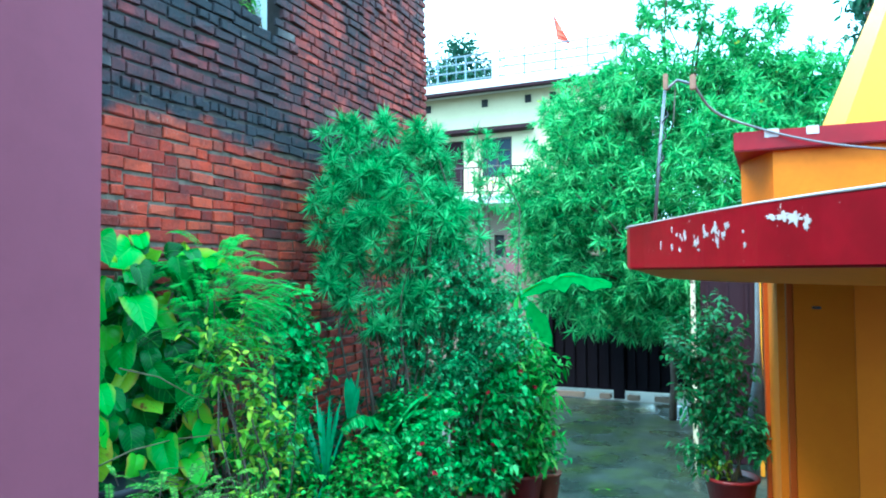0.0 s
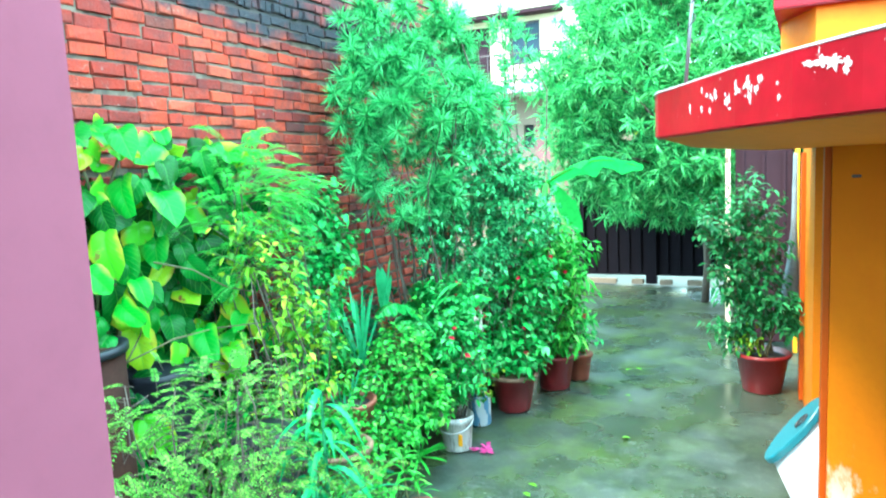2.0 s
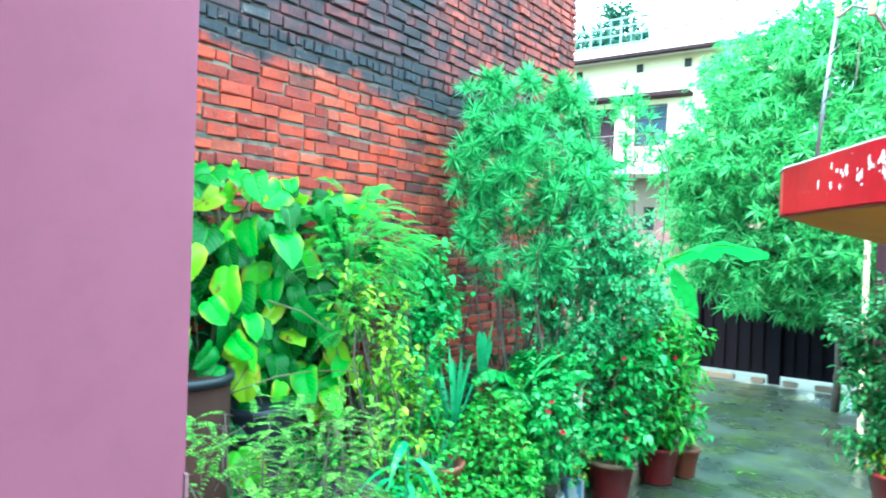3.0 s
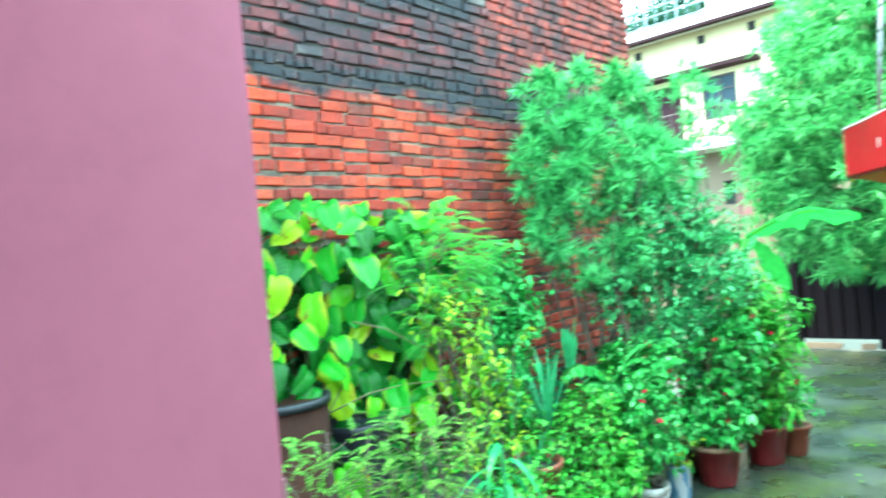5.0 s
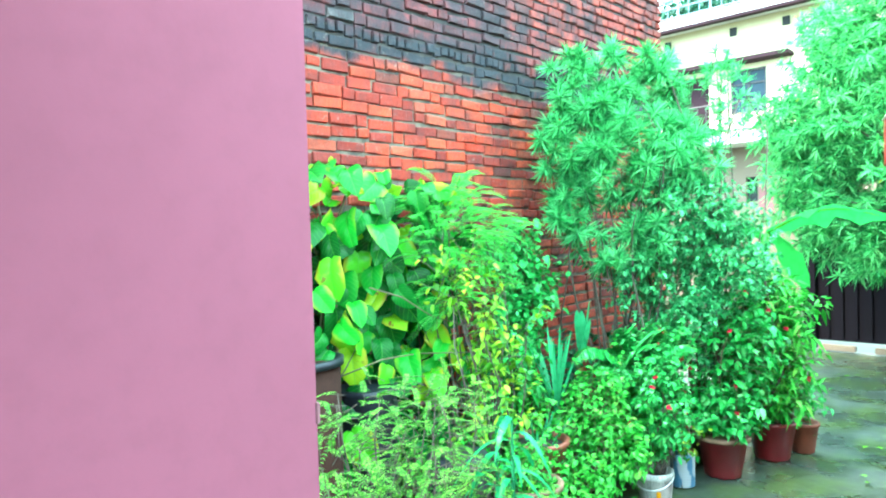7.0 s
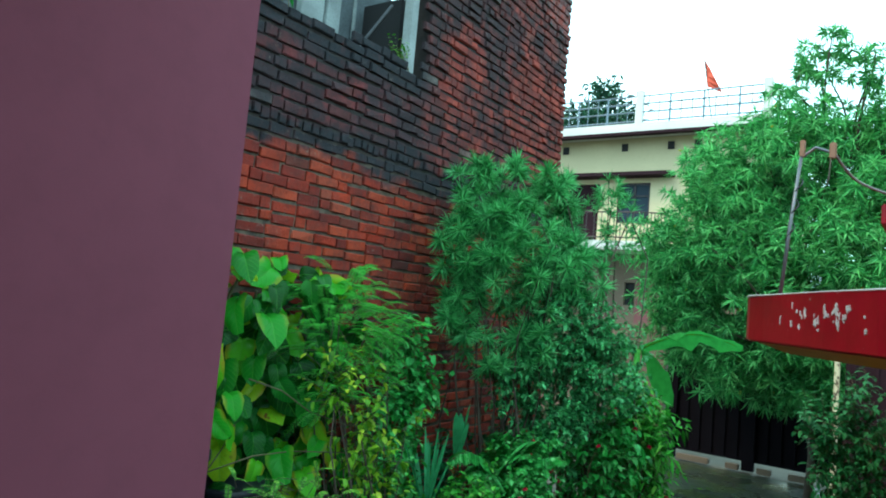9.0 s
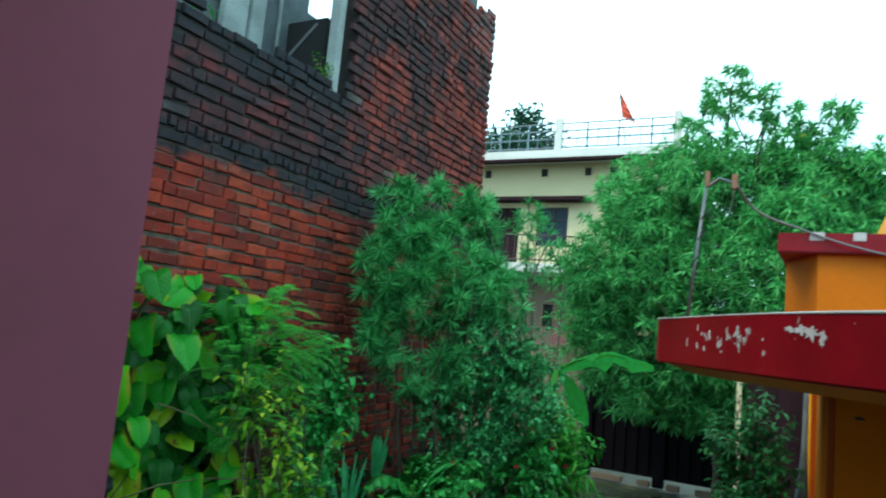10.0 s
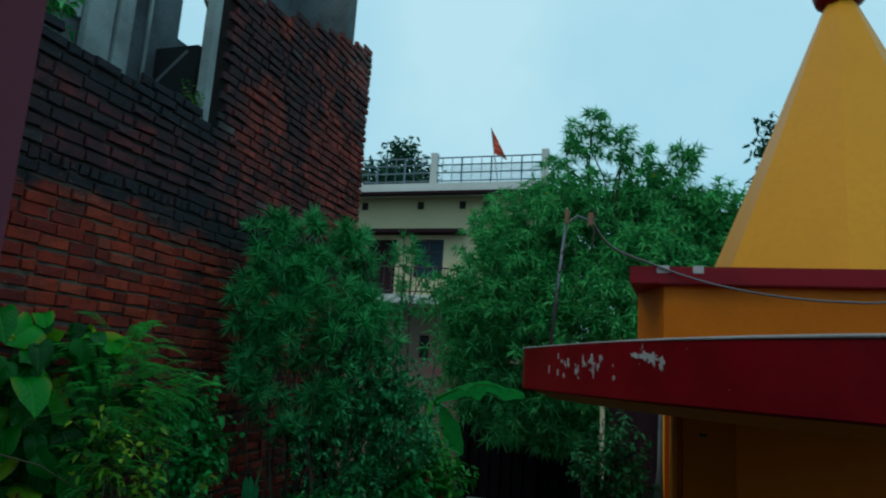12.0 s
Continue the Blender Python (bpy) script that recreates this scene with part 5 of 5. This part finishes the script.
# added dark leaves hide the bricks and stand for shade between climber leaves
leafy_shrub("gap_shade_leaves", "dark filler leaves against the bricks for the shaded gaps in the climber", (-3.32, 2.9, 0), [(-3.36, 2.5, 1.5, 0.06, 0.7, 0.85, 260), (-3.36, 3.2, 1.5, 0.06, 0.4, 0.7, 160)], M_DEEP, 68, 0.12, 0.09, 6, 10, 0.01)
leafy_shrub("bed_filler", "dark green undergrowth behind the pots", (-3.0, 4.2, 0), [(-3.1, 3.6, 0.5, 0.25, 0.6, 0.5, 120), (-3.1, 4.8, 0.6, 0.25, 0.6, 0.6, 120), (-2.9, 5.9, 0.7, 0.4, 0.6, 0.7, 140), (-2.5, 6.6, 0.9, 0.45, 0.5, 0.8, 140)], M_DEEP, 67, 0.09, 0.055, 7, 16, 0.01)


def strap_plant(name, label, base, seed, count, length, width, mat, lean=(10, 60), droop=0.5, parent=None, part_name="leaf"):
    """A tuft of long strap leaves, each a piece of its own."""
    R = np.random.default_rng(seed)
    t = parent or thing(name, label, "plant", base)
    for k in range(count):
        a, e = R.uniform(0, 2 * math.pi), radians(R.uniform(*lean))
        D = np.array((math.cos(a) * math.sin(e), math.sin(a) * math.sin(e), math.cos(e)))
        S = Shape()
        n, ln = 8, length * R.uniform(0.65, 1.1)
        sd = unit(np.cross(D, (0, 0, 1.0)))
        for i in range(n + 1):
            s = i / n
            p = D * ln * s - np.array((0, 0, droop * ln * s * s))
            w = width * (0.55 + 0.9 * s) * (1 - s) ** 0.6 + 0.002
            S.V += [tuple(p - sd * w), tuple(p - np.array((0, 0, 0.25 * w))), tuple(p + sd * w)]
        for i in range(n):
            S.F += [(3 * i, 3 * i + 1, 3 * i + 4, 3 * i + 3), (3 * i + 1, 3 * i + 2, 3 * i + 5, 3 * i + 4)]
        part(part_name, S, mat, t, "", True, (0, 0, 0) if not parent else (0, 0, 0.3))
    return t


sp1 = thing("spiky_pot_plant", "strap-leaved plant in a red terracotta pot", "potted plant", (-2.54, 3.74, 0.0), "pots in the bed")
pot(sp1, 0.2, 0.66, M_TERRA, "red terracotta pot")
strap_plant("", "", None, 71, 28, 0.72, 0.013, M_SWORD, (4, 42), 0.3, parent=sp1)
sp2 = thing("low_pot", "shallow terracotta pot with a pale dry rim", "potted plant", (-2.3, 3.3, 0.0), "pots in the bed")
pot(sp2, 0.2, 0.55, M_TERRA_OLD, "weathered terracotta pot")
strap_plant("", "", None, 72, 18, 0.5, 0.012, M_STRAP, (20, 75), 0.5, parent=sp2)
sp3 = thing("orange_pot", "orange terracotta pot with a thin young plant", "potted plant", (-1.71, 3.23, 0.0), "pots in the bed")
pot(sp3, 0.175, 0.27, M_TERRA, "orange rimmed terracotta pot")
for _q, _h in (((-0.1, 0.06), 0.34), ((-0.04, 0.09), 0.22)):
    part("stem", Shape().tube([(_q[0], _q[1], 0.2), (_q[0] - 0.02, _q[1], 0.3), (_q[0] - 0.05, _q[1] + 0.02, 0.2 + _h)], [0.005, 0.004, 0.003], 6), M_TWIG, sp3, "thin young stem", True)
    _L = Leaves(STRAP)
    _R2 = np.random.default_rng(int(_h * 100))
    whorl(_L, np.array([(_q[0] - 0.05, _q[1] + 0.02, 0.2 + _h), (_q[0] - 0.04, _q[1] + 0.01, 0.13 + _h)]), np.array([(0, 0, 1.0), (0, 0, 1.0)]), _R2, 9, 0.14, 0.018, (35, 95), 0.2)
    part("leaf_whorl", _L.mesh("leaf_whorl", M_BRIGHT), M_BRIGHT, sp3, "narrow bright green leaves")
stalk = thing("toothed_stalk_plant", "blue-green plant with broad drooping leaves on tall stalks", "plant", (-1.78, 2.5, 0))
Rs = np.random.default_rng(74)
for sx_, sy_, h_ in ((0.0, 0.0, 1.2), (0.08, -0.2, 0.85), (-0.12, 0.05, 1.0)):
    part("stalk", Shape().tube([(sx_ * 0.5, sy_ * 0.5, 0), (sx_, sy_, h_ * 0.6), (sx_ * 1.2, sy_, h_)], [0.014, 0.011, 0.006], 7), M_STRAP, stalk, "green stalk", True)
    for k in range(24):
        z_ = h_ * (0.3 + 0.7 * k / 23)
        a, e = k * 2.4 + Rs.uniform(-0.3, 0.3), radians(Rs.uniform(45, 80))
        D = np.array((math.cos(a) * math.sin(e), math.sin(a) * math.sin(e), math.cos(e)))
        sd = unit(np.cross(D, (0, 0, 1.0)))
        S, ln, wd = Shape(), Rs.uniform(0.17, 0.33), Rs.uniform(0.014, 0.024)
        for i in range(17):
            s = i / 16
            p = np.array((sx_, sy_, z_)) + D * ln * s - np.array((0, 0, 1.15 * ln * s * s))
            w = wd * (0.35 + 2.2 * s * (1 - s)) * (1 - s ** 4) * (1.2 if i % 2 else 0.82) + 0.001
            S.V += [tuple(p - sd * w), tuple(p - np.array((0, 0, 0.3 * w))), tuple(p + sd * w)]
        for i in range(16):
            S.F += [(3 * i, 3 * i + 1, 3 * i + 4, 3 * i + 3), (3 * i + 1, 3 * i + 2, 3 * i + 5, 3 * i + 4)]
        part("leaf", S, M_STALK, stalk, "", True)
strap_plant("spider_plant", "tuft of thin arching grassy leaves", (-2.05, 2.9, 0.3), 75, 34, 0.65, 0.009, M_SWORD, (10, 75), 0.6)
strap_plant("young_spiky_plant", "small spiky seedling on the yard", (-2.2, 4.1, 0.15), 76, 16, 0.3, 0.012, M_BRIGHT, (20, 85), 0.2)
strap_plant("fan_leaf_plant", "upright pleated fan-shaped leaves", (-2.72, 4.6, 1.08), 77, 8, 0.42, 0.05, M_SWORD, (2, 22), 0.03)
strap_plant("tall_sword_leaves", "pale upright sword-shaped leaves", (-2.7, 4.2, 0.7), 78, 16, 0.7, 0.014, M_SWORD, (3, 30), 0.12)

# banana plant
ban = thing("banana_plant", "young banana plant with broad bright leaves", "banana plant", (-2.35, 7.3, 0))
part("stem", Shape().tube([(0, 0, 0), (0.02, 0, 0.8), (0.12, 0, 1.95)], [0.07, 0.06, 0.03], 10), M_FROND, ban, "green fleshy stem", True)


def banana_leaf(pts, width, seed):
    R = np.random.default_rng(seed)
    S, n = Shape(), len(pts)
    for i, p in enumerate(pts):
        p = Vector(p)
        d = (Vector(pts[min(i + 1, n - 1)]) - Vector(pts[max(i - 1, 0)])).normalized()
        sd = d.cross(Vector((0, 0.9, 0.55))).normalized()
        w = width * math.sin(math.pi * (0.06 + 0.9 * i / (n - 1))) ** 0.6
        for g in (-1, -0.5, 0, 0.5, 1):
            S.V.append(tuple(p + sd * w * g + Vector((0, 0, -0.5 * w * abs(g) ** 1.3 + 0.03 * R.normal() * abs(g)))))
    for i in range(n - 1):
        for k in range(4):
            S.F.append((5 * i + k, 5 * i + k + 1, 5 * i + k + 6, 5 * i + k + 5))
    return S


def arc(a, b, lift, n=10):
    a, b = Vector(a), Vector(b)
    return [a.lerp(b, i / n) + Vector((0, 0, lift * math.sin(math.pi * i / n))) for i in range(n + 1)]


part("midrib", Shape().tube([p + Vector((0, -0.004, 0.006)) for p in arc((0.14, 0, 1.95), (1.17, -0.05, 2.07), 0.15)], [0.012 - 0.001 * i for i in range(11)], 6), M_LIME, ban, "pale leaf midrib", True)
part("leaf", banana_leaf(arc((0.14, 0, 1.95), (1.17, -0.05, 2.07), 0.15), 0.085, 1), M_BANANA, ban, "arching banana leaf", True)
part("leaf", banana_leaf(arc((0.16, 0, 1.92), (0.52, -0.12, 1.42), 0.14), 0.14, 2), M_BANANA, ban, "drooping banana leaf", True)
part("leaf", banana_leaf(arc((0.1, 0, 1.9), (-0.25, -0.2, 2.05), 0.08), 0.09, 3), M_BANANA, ban, "", True)

# containers at the foot of the climber
drum = thing("rusty_drum", "rust-brown drum with a black rim used as a planter", "drum", (-2.95, 2.12, 0))
part("body", Shape().lathe([(0.24, 0), (0.245, 0.02), (0.245, 0.5), (0.255, 0.51), (0.255, 0.54), (0.245, 0.55), (0.245, 1.385), (0.22, 1.385)], 30), M_RUST, drum, "rust-brown sheet metal", True)
part("rim", Shape().lathe([(0.25, 1.365), (0.265, 1.37), (0.265, 1.405), (0.24, 1.41), (0.225, 1.375)], 30), M_BLACK, drum, "black plastic rim", True)
part("soil", Shape().lathe([(0.22, 1.33), (0.01, 1.36)], 16), M_SOIL, drum)
bag = thing("grow_bag", "crumpled black plastic grow bag with soil", "grow bag", (-2.93, 2.6, 0))
part("sack", Shape().lathe([(0.16, 0), (0.185, 0.1), (0.175, 0.5), (0.18, 0.9), (0.17, 1.13), (0.18, 1.17), (0.155, 1.16)], 26, 0.05, 7), M_BLACK, bag, "creased black plastic", True)
part("soil", Shape().lathe([(0.155, 1.08), (0.01, 1.1)], 16), M_SOIL, bag)
bag2 = thing("grow_bag", "low black plastic grow bag", "grow bag", (-2.45, 2.85, 0))
part("sack", Shape().lathe([(0.16, 0), (0.19, 0.1), (0.18, 0.5), (0.185, 0.78), (0.17, 0.8)], 24, 0.05, 6), M_BLACK, bag2, "creased black plastic", True)
part("soil", Shape().lathe([(0.165, 0.74), (0.01, 0.76)], 16), M_SOIL, bag2)

# marks on the yard
M_MOSS = Mat("moss_stain", 0.8)
M_MOSS = M_MOSS.colour(M_MOSS.mix(M_MOSS.span(M_MOSS.noise(25.0, 4), 0.4, 0.65), (0.032, 0.065, 0.02), (0.022, 0.034, 0.02))).m
for _x, _y, _r in ((-1.42, 4.15, 0.15), (-1.72, 5.05, 0.16), (-1.35, 5.4, 0.13)):
    _ring, _Rm = Shape(), np.random.default_rng(int(100 * _r))
    _t0 = _Rm.uniform(0, 6)
    for _i in range(34):
        _a = _t0 + 2 * math.pi * _i / 48
        _w = (0.004 + 0.022 * _Rm.random()) * math.sin(math.pi * (_i + 0.5) / 34)
        for _k, _h in ((-1, 0.004), (-0.3, 0.0075), (0.3, 0.0075), (1, 0.004)):
            _q = _r + 0.012 * math.sin(5 * _a) + _w * _k
            _ring.V.append((_x + _q * math.cos(_a), _y + _q * math.sin(_a), _h + 0.012 * noise.noise((_x * 0.8, _y * 0.8, 0)) - 0.008))
    _ring.F = [(4 * i + k, 4 * i + k + 1, 4 * (i + 1) + k + 1, 4 * (i + 1) + k) for i in range(33) for k in range(3)]
    tagged(part("moss_ring", _ring, M_MOSS, None, "", True), "faint ring of green moss where a pot stood", "moss")
# fallen flowers and leaves
Rg = np.random.default_rng(81)
fall = Leaves(OVAL)
fall.add(np.c_[-1.97 + Rg.normal(size=14) * 0.05, 4.68 + Rg.normal(size=14) * 0.035, np.full(14, 0.015)], rng_dirs(14, Rg) * (1, 1, 0.2), np.tile((0, 0, 1.0), (14, 1)), 0.055, 0.045, 0.0)
tagged(part("fallen_blossom", fall.mesh("fallen_blossom", M_PINKPETAL), M_PINKPETAL), "fallen pink blossom on the wet floor", "flower")
for k, (x, y) in enumerate(((-2.15, 10.1), (-1.3, 7.0), (-1.45, 4.1), (-0.9, 5.2), (-1.15, 6.1))):
  for rep in range(4 if k == 0 else 2):
    f2 = Leaves(OVAL)
    m_ = 1
    f2.add(np.c_[x + Rg.normal(size=m_) * 0.08, y + Rg.normal(size=m_) * 0.08, np.full(m_, 0.02)], rng_dirs(m_, Rg) * (1, 1, 0.1), np.tile((0, 0, 1.0), (m_, 1)), 0.07, 0.04, 0.0)
    tagged(part("fallen_leaf", f2.mesh("fallen_leaf", M_LIME), M_LIME), "yellowed leaf lying on the wet floor", "leaf")


leafy_shrub("wall_top_weed", "small weeds rooted on the broken wall top", (-3.55, 3.15, 4.2), [(-3.55, 3.0, 4.45, 0.08, 0.2, 0.18, 30)], M_ROSE, 69, 0.07, 0.03, 6, 5, 0.005)
leafy_shrub("wall_top_weed", "dry tuft of weeds beside the concrete column", (-3.5, 4.4, 4.2), [(-3.5, 4.35, 4.34, 0.06, 0.12, 0.08, 16)], M_FEATHER, 70, 0.05, 0.02, 6, 4, 0.004)

# far trees
def far_tree(name, base, lumps, seed):
    R = np.random.default_rng(seed)
    t = thing(name, "dark leafy tree beyond the house", "tree", base)
    P, D = lump_points([(x, y, z, *k) for x, y, z, *k in lumps], R, 0.2)
    S = Shape().tube([(0, 0, 0), (0.1, 0, 4), (0, 0.1, 7)], [0.3, 0.22, 0.12], 8)
    for i in R.choice(len(P), 26, False):
        limb(S, (0, 0, 5.5), P[i], 0.1, 0.02, R)
    part("trunk", S, M_BARK, t, "", True)
    L = Leaves(OVAL)
    Q = np.repeat(P, 9, 0) + R.normal(size=(len(P) * 9, 3)) * 0.2
    L.add(Q, rng_dirs(len(Q), R), rng_dirs(len(Q), R) + np.array((0, 0, 1.0)), 0.3, 0.14, 0.2)
    tagged(part("crown", L.mesh("crown", M_TREEFAR), M_TREEFAR, t), kind="stuff")


far_tree("mango_tree", (-12.6, 30, 0), [(0, 0, 11.0, 1.8, 1.5, 1.6, 260), (-2.4, 0, 10.8, 1.6, 1.5, 1.5, 200), (1.3, 0, 11.2, 1.2, 1.2, 1.3, 130), (0.6, 0, 12.9, 0.8, 0.8, 0.6, 40)], 91)
far_tree("neem_tree", (5.6, 24, 0), [(-1.7, 0, 10.5, 0.5, 0.6, 0.7, 40), (-1.9, 0, 9.2, 0.5, 0.5, 0.35, 26), (0, 0, 10.5, 1.4, 1.2, 1.5, 160)], 92)

# ---- the bricks ----
near = sorted(WALL_BRICKS, key=lambda b: abs(b[0] - 3.6) / 1.6 + abs(b[1] - 3.0) / 1.2)
singles, rest = near[:300], near[300:]
brick_meshes = [mesh_of("brick", V, F, M_BRICK_ONE) for V, F in BRICK_FORMS]
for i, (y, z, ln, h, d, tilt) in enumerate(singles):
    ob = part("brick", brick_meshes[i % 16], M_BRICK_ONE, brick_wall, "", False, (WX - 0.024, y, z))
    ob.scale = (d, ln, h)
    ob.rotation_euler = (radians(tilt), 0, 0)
BV, BF = [], []
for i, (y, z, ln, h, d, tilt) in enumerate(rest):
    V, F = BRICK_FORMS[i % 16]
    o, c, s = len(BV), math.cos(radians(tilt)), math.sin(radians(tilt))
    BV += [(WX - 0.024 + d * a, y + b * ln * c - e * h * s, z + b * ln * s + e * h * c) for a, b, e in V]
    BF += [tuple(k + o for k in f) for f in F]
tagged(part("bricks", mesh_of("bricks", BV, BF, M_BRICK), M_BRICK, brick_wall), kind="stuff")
